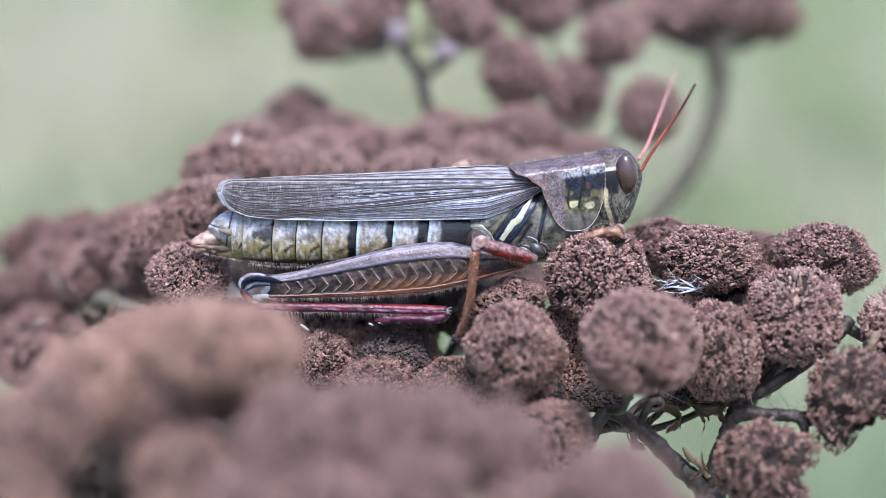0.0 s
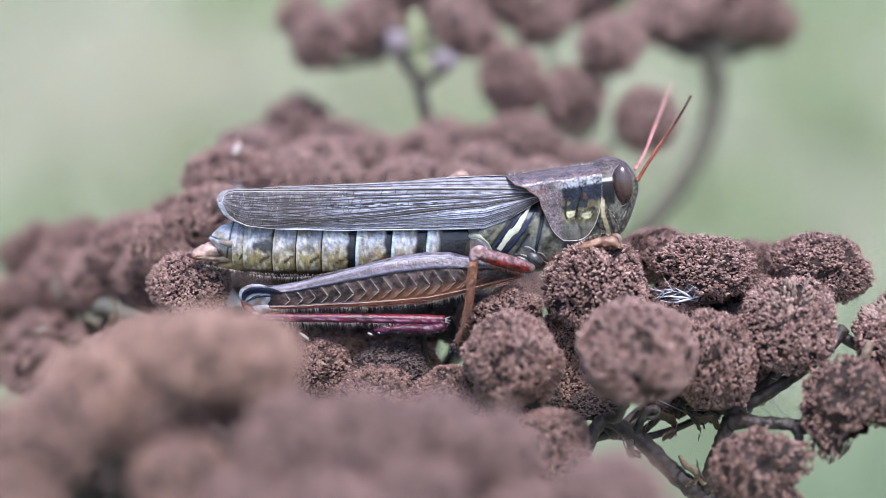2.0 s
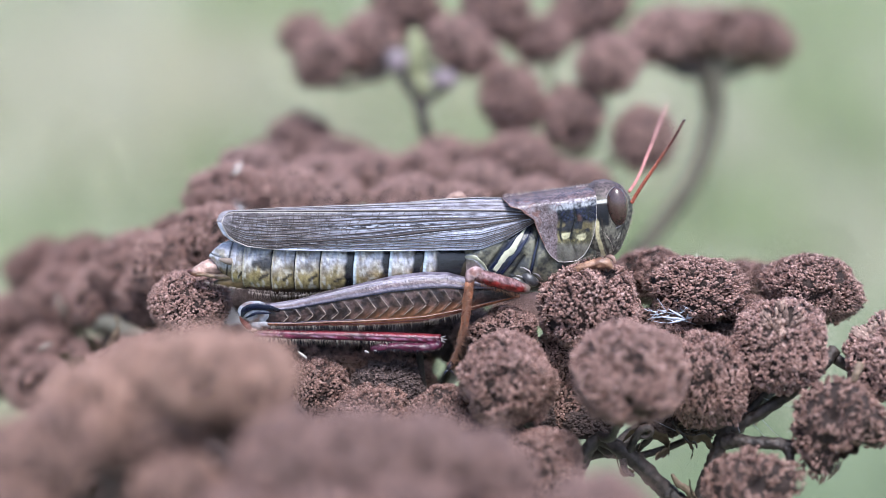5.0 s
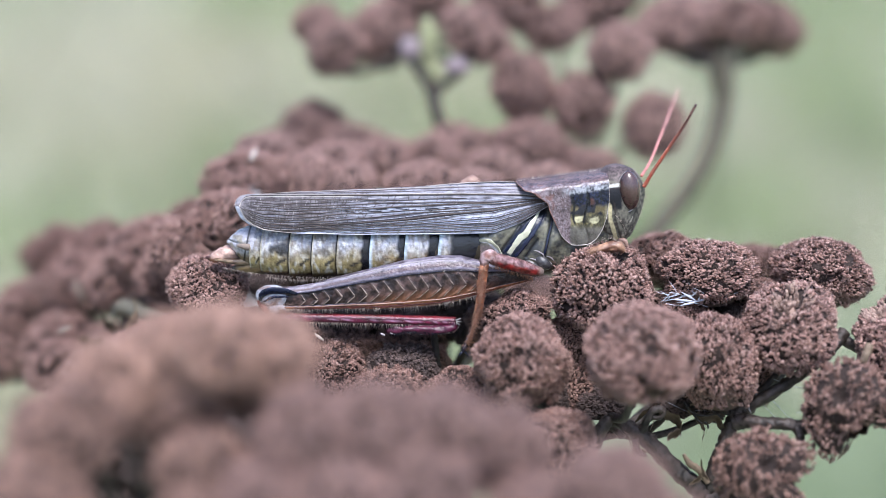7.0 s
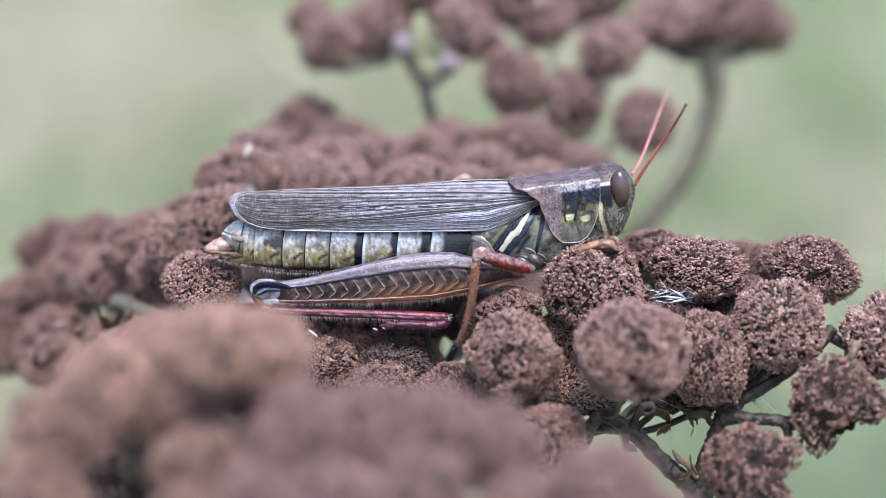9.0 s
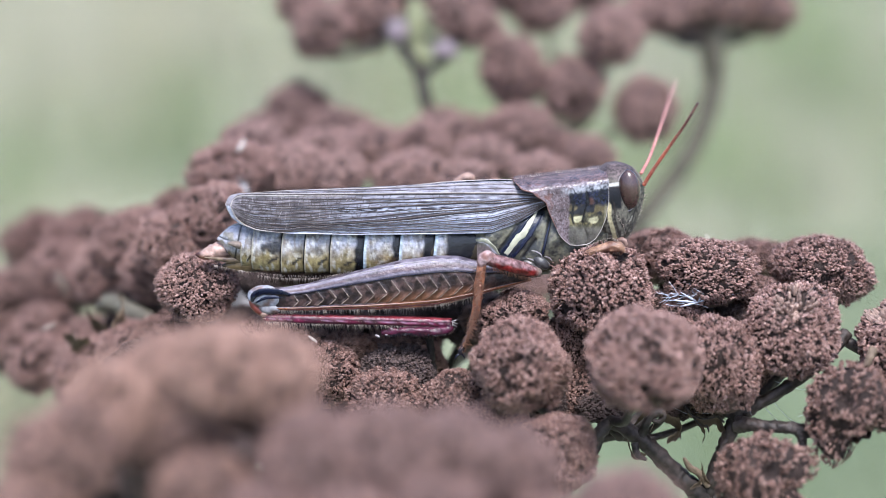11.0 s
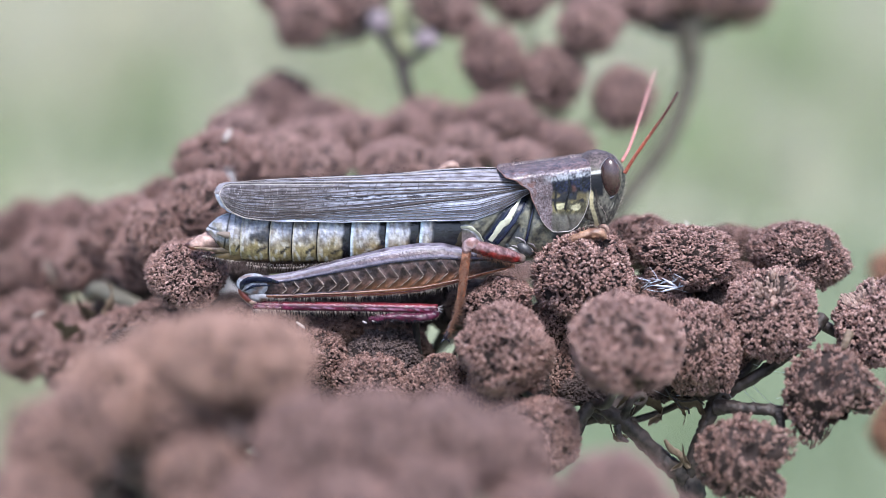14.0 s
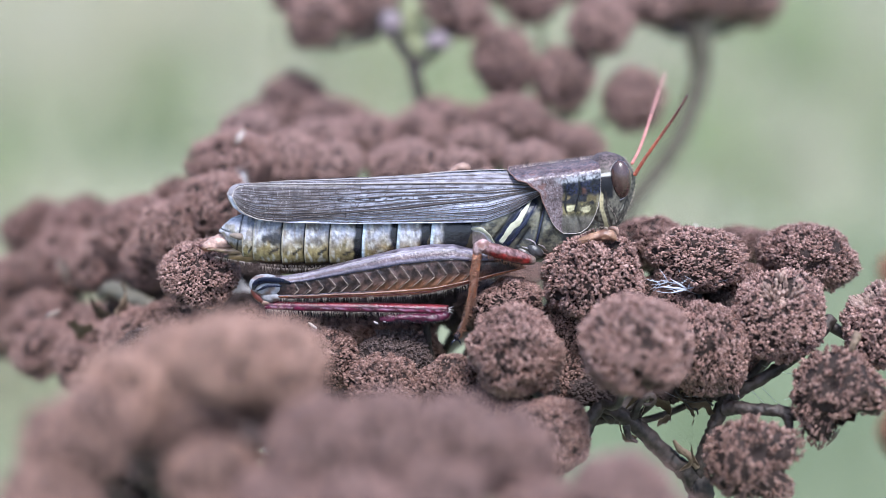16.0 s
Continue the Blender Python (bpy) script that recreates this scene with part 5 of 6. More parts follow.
def wing_pigment_sheen(co):
    top, low = float(np.interp(co.x, *TOP)), float(np.interp(co.x, *LOW))
    f = (top - co.z) / max(top - low, 0.1)
    t = min(max((co.x - 5.16) / (-11.34 - 5.16), 0.0), 1.0)
    u, v = 1 - (1 - t) ** 0.8, 0.16 + 0.84 * f
    low_field = step(-0.01, 0.03, v - fold(u))
    streak = grain((co.x * 0.2, 0, f * 11), 1.5)
    fine = grain((co.x * 1.4, 0, f * 16), 1.3)
    back = step(0.42, 0.7, u)
    c = mix((0.4, 0.4, 0.48), (0.085, 0.075, 0.087), step(-0.25, 0.2, streak + 0.5 * fine))
    c = mix(c, mix((0.2, 0.18, 0.192), (0.1, 0.085, 0.09), step(-0.25, 0.3, fine + 0.5 * streak)), 0.92 * back)
    # Bluish white sheen of the sky, painted into the membrane colour.
    sheen = step(0.12, 0.3, grain((co.x * 0.9 + 3, 0, f * 9), 1.4))
    c = mix(c, (0.4, 0.41, 0.5), 0.45 * sheen * step(0.25, 0.4, f) * step(0.97, 0.85, u))
    c = mix(c, (0.5, 0.52, 0.64), 0.3 * step(0.0, 0.25, streak) * step(0.6, 0.3, u))
    edge = v - fold(u)
    c = mix(c, mix((0.05, 0.043, 0.052), (0.14, 0.12, 0.135), step(0.0, 0.3, fine)), 0.9 * step(-0.13, -0.1, edge) * step(0.0, -0.02, edge) * step(0.8, 0.65, u))
    c = mix(c, mix((0.66, 0.69, 0.84), (0.28, 0.28, 0.34), step(0.0, 0.3, streak + 0.5 * fine)), low_field)
    c = mix(c, mix((0.3, 0.29, 0.34), (0.13, 0.11, 0.12), step(-0.1, 0.3, fine)), 0.7 * low_field * step(0.2, 0.05, u))
    band = step(0.06, 0.035, abs(v - 0.49 - 0.012 * math.sin(co.x * 2.3))) * step(0.16, 0.24, u) * step(0.66, 0.56, u)
    c = mix(c, mix((0.018, 0.016, 0.026), (0.5, 0.53, 0.65), step(-0.05, 0.12, 0.45 * math.sin(co.x * 7 + 5 * fine) + fine + 0.15 * math.sin(co.x * 2.1))), band * 0.95)
    c = mix(c, mix((0.34, 0.325, 0.36), (0.19, 0.175, 0.19), step(-0.1, 0.3, fine)), step(0.12, 0.04, f) * 0.85)
    return c


def fold(u):
    """The vein that parts the pale lower field from the rest of the wing."""
    return min(0.5 + 0.5 * (max(u, 0.0) / 0.8) ** 1.1, 1.0)


def wing(side, shift):
    def place(u, v, lift=0.0):
        x = 5.16 + (-11.34 - 5.16) * (1 - (1 - u) ** 1.25)
        top, low = float(np.interp(x, *TOP)), float(np.interp(x, *LOW))
        top = max(top, low)
        if v < 0.16:
            f = v / 0.16
            y, z = 0.12 + 1.2 * f ** 0.8, top - 0.05 * f * f + float(np.interp(x, *CREST)) * (1 - f)
            out = Vector((0, 0, 1))
        else:
            f = (v - 0.16) / 0.84
            y = 1.32 + 0.42 * math.sin(min(f * 2.0, 1.57)) - 0.16 * f
            z = top - 0.05 + (low - top + 0.05) * f
            out = Vector((0, 1, 0.2))
        y *= (0.78 + 0.22 * step(1.0, 0.75, u)) * (0.84 + 0.16 * step(0.0, 0.14, u))
        q = Vector((x + shift, y, z)) + out * lift
        q.z += 0.012 * noise.noise(Vector((x * 1.3, z * 4, side)))
        q.y *= side
        if side > 0:
            q.z -= 0.6 * step(0.2, 0.7, u)
        return q

    bm = bmesh.new()
    sheet(bm, lambda u, v: place(u, v, -0.012), 200, 90)
    bmesh.ops.solidify(bm, geom=list(bm.faces), thickness=0.012)
    tegmen = part("forewing", bm, MEMBRANE, hopper, "folded mauve-grey forewing with dark veins", colour=wing_pigment_sheen)
    rng = random.Random(4)
    if side < 0:
        tuck = lambda u, v: place(u, v) * 1.0 + Vector((-0.26 * step(0.8, 0.93, u), 0.16, 0.03))
        bm = bmesh.new()
        sheet(bm, lambda a, b: tuck(0.8 + 0.2 * a, 0.17 + 0.83 * b), 40, 40)
        bmesh.ops.solidify(bm, geom=list(bm.faces), thickness=0.03)
        part("under_wing", bm, MEMBRANE, tegmen, "tip of the other wing tucked beneath", colour=wing_pigment_sheen)
        bm = bmesh.new()
        tube(bm, [tuck(0.86 + 0.14 * k / 30, 0.2) for k in range(30)] + [tuck(1 - 0.16 * k / 30, 1.0) for k in range(31)], [0.016, 0.034, 0.034, 0.022], 6)
        part("wing_edge", bm, VEIN_PALE, tegmen, "pale rounded wing edge")

    def vein(line, radii, mat=VEIN, label="dark lengthwise vein"):
        bm = bmesh.new()
        tube(bm, line, radii, 5)
        part("vein", bm, mat, tegmen, label)

    upper = [0.0, 0.14, 0.3, 0.44, 0.6, 0.74, 0.88, 1.0]
    wave = lambda k, u: 0.012 * math.sin(13 * u + 17 * k) + 0.006 * math.sin(31 * u + 9 * k) + 0.024 * math.sin(4 * u + 5 * k) * (1 - u)
    over = lambda k, u: 0.17 + (fold(u) - 0.17) * k + (wave(k, u) if 0 < k < 1 else 0)
    under = lambda k, u: fold(u) + (1 - fold(u)) * k
    for q in (0.05, 0.1):
        vein([place(0.95 * k / 40, q, 0.01) for k in range(41)], [0.02, 0.025, 0.012])
    for i, k in enumerate(upper):
        first = 0.0 if i % 3 != 1 else rng.uniform(0.15, 0.45)
        thick = (0.046, 0.028, 0.036)[i % 3]
        tail = (0.97 if i % 2 == 0 else 0.9) - first
        vein([place(first + tail * j / 80, over(k, first + tail * j / 80), 0.012) for j in range(81)], [thick * 0.8, thick, thick * 0.8, 0.024, 0.018])
        vein([place(0.5 + 0.46 * j / 50, over(min(k + 0.035, 1), 0.5 + 0.46 * j / 50), 0.01) for j in range(51)], [0.004, 0.009, 0.007], VEIN_CELL, "pale lengthwise vein")
    for a, b in zip(upper[1:], upper[2:]):
        k, last = 0.5 * (a + b), rng.uniform(0.5, 0.68)
        vein([place(last - 0.1 + (1.04 - last) * j / 50, over(k + 0.012 * math.sin(j * 0.5 + 9 * k), last - 0.1 + (1.04 - last) * j / 50), 0.012) for j in range(51)], [0.006, 0.022, 0.024, 0.016])
        # Added pale line in place of a highlight between two dark veins.
        vein([place(0.04 + last * j / 50, over(k, 0.04 + last * j / 50), 0.01) for j in range(51)], [0.006, 0.014, 0.012, 0.004], HIGHLIGHT_BLUE, "pale blue highlight drawn along the wing")
    for i, k in enumerate((0.2, 0.42, 0.62, 0.82)):
        last = 0.72 - 0.04 * i
        vein([place(last * j / 50, under(k, last * j / 50), 0.012) for j in range(51)], [0.026, 0.03, 0.012])
    for i, k in enumerate((0.1, 0.31, 0.52, 0.72, 0.91)):
        last = 0.5 - 0.05 * i
        vein([place(0.02 + last * j / 50, under(k, 0.02 + last * j / 50), 0.01) for j in range(51)], [0.008, 0.013, 0.005])
    vein([place(0.12 + 0.62 * j / 50, under(0.95, 0.12 + 0.62 * j / 50), 0.014) for j in range(51)], [0.01, 0.03, 0.034, 0.016], HIGHLIGHT_BLUE, "pale blue highlight drawn along the wing")
    bm, pale = bmesh.new(), bmesh.new()
    for a, b in zip(upper, upper[1:]):
        u = 0.25 + rng.uniform(0, 0.15)
        while u < 0.95:
            lean = rng.uniform(-0.003, 0.006)
            tube(pale if u > 0.4 and rng.random() < 0.2 else bm, [place(u + lean * k, over(a, u) + (over(b, u) - over(a, u)) * k / 2, 0.008) for k in range(3)], rng.uniform(0.01, 0.018), 4)
            u += rng.uniform(0.009, 0.022) * (2.0 if u < 0.5 else 1.0)
    for a, b in zip((0, 0.2, 0.42, 0.62, 0.82), (0.2, 0.42, 0.62, 0.82, 1)):
        u = 0.06 + rng.uniform(0, 0.05)
        while u < 0.62:
            tube(bm, [place(u + 0.004 * k, under(a, u) + (under(b, u) - under(a, u)) * k / 2, 0.008) for k in range(3)], rng.uniform(0.006, 0.012), 4)
            u += rng.uniform(0.015, 0.045)
    part("vein_mesh", bm, VEIN, tegmen, "fine cross veins", kind="stuff")
    part("vein_mesh", pale, VEIN_CELL, tegmen, "fine pale cross veins", kind="stuff")
    bm = bmesh.new()
    edge = [place(0.55 + 0.45 * k / 30, 0.2, 0.01) for k in range(30)] + [place(1 - 0.3 * k / 60, 1.0, 0.01) for k in range(61)]
    tube(bm, edge, [0.02, 0.03, 0.034, 0.026, 0.01], 6)
    part("wing_edge", bm, VEIN_PALE, tegmen, "pale rounded wing edge")
    for q in (0.03, 0.155):
        vein([place(k / 50 * 0.9, q, 0.016) for k in range(51)], [0.02, 0.026, 0.015], VEIN_PALE, "pale lengthwise vein")


wing(-1, 0.0)
wing(1, -0.12)

# Hind leg: thick femur with herringbone ridges, crimson shank folded beneath.
ROOT = Vector((3.51, -1.70, -0.26))
FEMUR = [(4.23, -1.75, -0.27, 0.3, 0.32), (2.78, -1.95, -0.31, 0.55, 0.62), (1.62, -2.05, -0.38, 0.72, 0.88), (0.46, -2.15, -0.39, 0.8, 1.2), (-0.70, -2.2, -0.51, 0.8, 1.34),
         (-2.44, -2.25, -0.69, 0.74, 1.3), (-4.18, -2.3, -0.93, 0.66, 1.12), (-5.92, -2.35, -1.14, 0.56, 0.9), (-7.37, -2.4, -1.35, 0.46, 0.72), (-8.53, -2.42, -1.44, 0.44, 0.62), (-9.11, -2.42, -1.44, 0.46, 0.62)]


def across(x, q):
    """The outer surface of the femur at x, q from its upper edge 0 to its lower edge 1."""
    rows = FEMUR[::-1]
    xs = [r[0] for r in rows]
    y, z, ry, rz = (float(np.interp(x, xs, [r[c] for r in rows])) for c in (1, 2, 3, 4))
    h = 1 - 2 * q
    return Vector((x, y - ry * max(1 - abs(h) ** 2.3, 0) ** (1 / 2.3) - 0.015, z + rz * h))


def herring(x, q, rz):
    """Height, 0 to 1, of the slanting ribs on the outer face of the thigh."""
    lean = (1.7 * (0.58 - q) if q < 0.58 else 3.0 * (q - 0.58)) * rz / 1.3
    phase = ((x + lean - 1.45) / 0.655) % 1.0
    return step(0.55, 0.85, phase) * step(1.0, 0.93, phase) * step(0.28, 0.33, q) * step(0.82, 0.77, q) * step(-8.3, -7.8, x) * step(2.2, 1.6, x)


def femur_pigment(co):
    rows = FEMUR[::-1]
    xs = [r[0] for r in rows]
    z, rz = (float(np.interp(co.x, xs, [r[c] for r in rows])) for c in (2, 4))
    q = 0.5 - (co.z - z) / (2 * rz)
    g = grain(co, 2.4)
    streak = grain((co.x * 0.5, co.y, q * 12), 1.6)
    fine = grain(co, 7.0)
    c = mix((0.16, 0.14, 0.18), (0.05, 0.038, 0.048), step(-0.25, 0.3, 0.5 * g + streak + 0.4 * fine))
    c = mix(c, (0.32, 0.29, 0.35), 0.7 * step(0.04, 0.015, abs(q - 0.05 - 0.02 * g)))
    c = mix(c, (0.085, 0.05, 0.058), 0.8 * step(0.05, 0.02, abs(q - 0.14 - 0.02 * g)))
    c = mix(c, (0.2, 0.18, 0.24), 0.6 * step(0.03, 0.01, abs(q - 0.205 - 0.01 * g)))
    c = mix(c, (0.02, 0.014, 0.016), step(0.035, 0.015, abs(q - 0.255)))
    inner = mix((0.022, 0.014, 0.015), (0.085, 0.052, 0.048), step(-0.2, 0.3, g + 0.5 * fine))
    rib = herring(co.x, q, rz)
    inner = mix(inner, (0.2, 0.145, 0.12), 0.5 * rib * step(-0.4, 0.2, fine + g))
    inner = mix(inner, (0.3, 0.12, 0.05), 0.55 * step(-5.34, -2.44, co.x) * step(2.78, 1.04, co.x) * step(0.52, 0.8, q))
    c = mix(c, inner, step(0.26, 0.28, q))
    c = mix(c, (0.3, 0.28, 0.34), 0.7 * step(0.02, 0.008, abs(q - 0.8)) * step(-2.44, -5.34, co.x))
    c = mix(c, mix((0.42, 0.17, 0.08), (0.18, 0.055, 0.03), step(-0.2, 0.3, g + fine)), step(0.8, 0.84, q + 0.02 * g))
    return mix(c, (0.05, 0.02, 0.016), step(0.95, 0.99, q))


bm = bmesh.new()
loft(bm, rings_between(FEMUR, 280), 110, 2.3)
for v in bm.verts:
    xs = [r[0] for r in FEMUR[::-1]]
    y, z, rz = (float(np.interp(v.co.x, xs, [r[c] for r in FEMUR[::-1]])) for c in (1, 2, 4))
    q = 0.5 - (v.co.z - z) / (2 * rz)
    if v.co.y < y and 0.2 < q < 0.9:
        v.co.y += 0.07 * step(0.25, 0.3, q) * step(0.84, 0.8, q) - 0.06 * herring(v.co.x, q, rz)
femur = part("hind_femur", bm, SHELL, hopper, "thick brown hind thigh with herringbone ridges", ROOT, colour=femur_pigment)
cam.data.dof.focus_object = femur
for k in range(15):
    x = 1.40 - k * 0.655
    slim = float(np.interp(x, [r[0] for r in FEMUR[::-1]], [r[4] for r in FEMUR[::-1]])) / 1.3
    wide = 0.56 + 0.03 * k
    bm = bmesh.new()
    tube(bm, [across(x - 1.7 * slim * (0.58 - q), q) for q in np.linspace(0.3, 0.57, 12)], [0.006 * wide, 0.02 * wide, 0.014 * wide, 0.032 * wide, 0.03 * wide], 6, 1.2)
    part("ridge", bm, CHEVRON, femur, "tan slanting ridge")
    bm = bmesh.new()
    tube(bm, [across(x - 3.0 * slim * (q - 0.58), q) for q in np.linspace(0.59, 0.78, 10)], [0.02 * wide, 0.034 * wide, 0.016 * wide, 0.026 * wide, 0.006], 6, 1.2)
    part("ridge", bm, CHEVRON, femur, "tan slanting ridge")
for q, mat, r in ((0.255, BLACK, 0.025), (0.83, TAN, 0.035), (0.04, VEIN_CELL, 0.028), (0.9, RED_LEG, 0.05)):
    bm = bmesh.new()
    tube(bm, [across(2.20 + (-8.38 - 2.20) * j / 40, q) for j in range(41)], [r * 0.6, r, r * 0.7], 6, 0.7)
    part("keel", bm, mat, femur, "lengthwise keel of the thigh")
bm = bmesh.new()
rng = random.Random(9)
hairs(bm, [across(1.62 + (-8.82 - 1.62) * j / 12, 0.93) for j in range(13)], 210, (0.15, -0.5, -1), 0.42, 0.3, rng, 0.016)
part("bristles", bm, BRISTLE, femur, "pale bristles under the thigh", kind="stuff")
bm = bmesh.new()
ball(bm, (-9.48, -2.45, -1.34), (0.98, 0.5, 0.62), 32, pose(0, 0, 0, 0, 6, 0))
knee = part("knee", bm, SHELL_GLOSS, femur, "grey knee with a black crescent", ROOT, colour=lambda co: mix((0.36, 0.38, 0.45), (0.22, 0.16, 0.15), step(-0.1, 0.3, grain(co, 2.0))))
for line, mat, r in (([(-10.18, -2.75, -1.50), (-10.03, -2.95, -1.10), (-9.57, -3.00, -0.91), (-8.85, -2.98, -0.92), (-8.21, -2.80, -1.14)], BLACK, 0.2),
                     ([(-9.99, -2.85, -1.54), (-9.42, -3.05, -1.23), (-8.66, -2.95, -1.25)], BLACK, 0.08)):
    bm = bmesh.new()
    tube(bm, glide(line, 6), [r * 0.5, r, r, r * 0.4], 12, 0.2, 0.4)
    part("crescent", bm, mat, femur, "black crescent on the knee", ROOT)
bm = bmesh.new()
ball(bm, (-9.29, -2.50, -1.89), (0.62, 0.36, 0.4), 20)
part("knee_lobe", bm, SHELL_GLOSS, femur, "brown-grey lower knee lobe", ROOT, colour=lambda co: mix((0.38, 0.37, 0.4), (0.12, 0.08, 0.07), step(-0.1, 0.3, grain(co, 2.5))))
bm = bmesh.new()
ball(bm, (-9.58, -2.50, -2.21), (0.3, 0.28, 0.18), 20)
part("knee_lobe", bm, TAN, femur, "cream knee joint", ROOT)
bm = bmesh.new()
tube(bm, glide([(-10.22, -2.50, -1.21), (-10.20, -2.55, -1.64), (-9.92, -2.55, -2.02), (-9.41, -2.50, -2.39)], 6), [0.1, 0.16, 0.2, 0.18], 12)
part("knee_joint", bm, RED_LEG, femur, "dark red knee joint", ROOT)
bm = bmesh.new()
SHANK = [(-9.59, -2.50, -2.42), (-7.62, -2.50, -2.51), (-4.16, -2.45, -2.58), (-1.27, -2.40, -2.68), (0.17, -2.35, -2.73)]
tube(bm, glide(SHANK, 10), [0.24, 0.26, 0.27, 0.28, 0.28, 0.24], 20, 0.15)


def shank_pigment(co):
    h = co.z - float(np.interp(co.x, [p[0] for p in SHANK], [p[2] for p in SHANK]))
    g, fine = grain(co, 3.0), grain(co, 7.0)
    c = mix((0.14, 0.01, 0.045), (0.045, 0.005, 0.016), step(-0.2, 0.3, g + 0.6 * fine))
    c = mix(c, (0.17, 0.02, 0.03), step(0.18, 0.22, h))
    c = mix(c, (0.025, 0.004, 0.008), step(0.04, 0.02, abs(h - 0.11)))
    c = mix(c, (0.4, 0.23, 0.34), 0.8 * step(0.0, 0.25, grain(co, 4.2)) * step(0.08, 0.04, abs(h)))
    return mix(c, (0.02, 0.004, 0.007), step(-0.13, -0.19, h + 0.04 * fine))


part("shank", bm, SHELL, femur, "glossy crimson shank", ROOT, colour=shank_pigment)
bm = bmesh.new()
tube(bm, glide([Vector(p) + Vector((0, -0.2, 0.13)) for p in SHANK], 8), [0.012, 0.03, 0.024, 0.012], 6)
part("shank_line", bm, PINK_LINE, femur, "pale line along the shank", ROOT)
bm = bmesh.new()
hairs(bm, [(0.0, -2.75, -3.1), (-0.9, -2.8, -3.22), (-2.1, -2.8, -3.16), (-3.4, -2.75, -3.3)], 90, (0.2, -0.5, -1), 0.3, 0.5, rng, 0.026)
hairs(bm, [Vector(p) + Vector((0, -0.1, -0.14)) for p in SHANK], 460, (0.3, -0.5, -1), 0.5, 0.25, rng, 0.034)
part("spine_comb", bm, BRISTLE_DARK, femur, "dark spines under the shank", ROOT, kind="stuff")
bm = bmesh.new()
hairs(bm, [Vector(p) + Vector((0, -0.15, -0.12)) for p in SHANK], 340, (0.3, -0.7, -1), 0.5, 0.25, rng, 0.015)
hairs(bm, [Vector(p) + Vector((0, -0.25, 0.02)) for p in SHANK], 70, (0.5, -1, -0.3), 0.12, 0.5, rng, 0.014)
part("bristles", bm, BRISTLE, femur, "fine pale hairs on the shank", ROOT, kind="stuff")
bm = bmesh.new()
tube(bm, glide([(0.12, -2.50, -2.8), (-0.1, -2.58, -3.05), (-0.9, -2.62, -3.14), (-2.1, -2.62, -3.08), (-2.9, -2.6, -3.12), (-3.5, -2.6, -3.22)], 7), [0.22, 0.26, 0.22, 0.26, 0.2, 0.22, 0.12], 14, 0.6)
part("tarsus", bm, CRIMSON, femur, "crimson folded foot", ROOT)
for x, z in ((-3.7, -3.48), (-3.2, -3.42), (-2.3, -3.38), (-1.75, -3.4), (-1.2, -3.43), (-0.7, -3.42), (-0.25, -3.32)):
    bm = bmesh.new()
    ball(bm, (x, -2.72, z + 0.13), (0.15, 0.06, 0.07), 12, pose(0, 0, 0, 0, 25, 0))
    part("foot_pad", bm, VEIN_CELL, femur, "small white foot pad", ROOT)
for dx, dz in ((13, -6), (14, 1), (12, 7), (9, 12)):
    bm = bmesh.new()
    tube(bm, [(0.06, -2.50, -2.66), Vector((0.06, -2.50, -2.66)) + Vector((dx / 34, -0.1, -dz / 34))], [0.05, 0.015], 6)
    part("spur", bm, VEIN_CELL, femur, "pale spur at the end of the shank", ROOT)

# Middle and front legs.
THIGH = [(4.7, -2.00, -0.1), (4.15, -2.40, 0.1), (3.4, -2.70, 0.4), (2.55, -3.00, 0.72), (1.85, -3.15, 0.95)]


def thigh_pigment(co):
    g, fine = grain(co, 2.2), grain(co, 7.0)
    under = (co.z - 0.45) + 0.27 * (co.x - 3.22)
    c = mix((0.3, 0.18, 0.185), (0.13, 0.065, 0.065), step(-0.2, 0.3, fine + 0.4 * g))
    c = mix(c, mix((0.24, 0.022, 0.02), (0.12, 0.016, 0.014), step(-0.1, 0.4, g + 0.5 * fine)), step(0.12, 0.0, under + 0.06 * g) * step(1.91, 2.55, co.x))
    c = mix(c, (0.06, 0.03, 0.028), step(-0.24, -0.34, under))
    return mix(c, (0.22, 0.17, 0.15), step(4.41, 4.70, co.x))


bm = bmesh.new()
tube(bm, glide(THIGH, 12), [0.22, 0.33, 0.37, 0.35, 0.32], 24, 0.25)
middle = part("middle_thigh", bm, SHELL_GLOSS, hopper, "short red middle thigh", colour=thigh_pigment)
bm = bmesh.new()
tube(bm, glide([(2.3, -3.05, 0.9), (1.98, -3.20, 1.06), (1.72, -3.20, 0.9), (1.62, -3.20, 0.55)], 8), [0.24, 0.33, 0.3, 0.2], 16, 0.4)
part("knee", bm, SHELL, middle, "rusty knee of the middle leg", colour=lambda co: mix((0.46, 0.33, 0.33), (0.22, 0.11, 0.09), step(-0.2, 0.3, grain(co, 4.0))))
bm = bmesh.new()
tube(bm, glide([(1.7, -3.15, 0.85), (1.56, -3.20, -0.09), (1.47, -3.20, -1.16), (1.3, -3.10, -2.27), (1.16, -3.00, -2.75)], 10), [0.22, 0.24, 0.23, 0.2, 0.17], 16, 0.35)
part("shank", bm, SHELL, middle, "hairy rust-coloured middle shank", colour=lambda co: mix((0.06, 0.045, 0.035), mix((0.5, 0.2, 0.1), (0.24, 0.08, 0.045), step(-0.2, 0.3, grain(co, 4.0))), step(-2.9, -1.8, co.z + 0.3 * grain(co, 3.0))))
bm = bmesh.new()
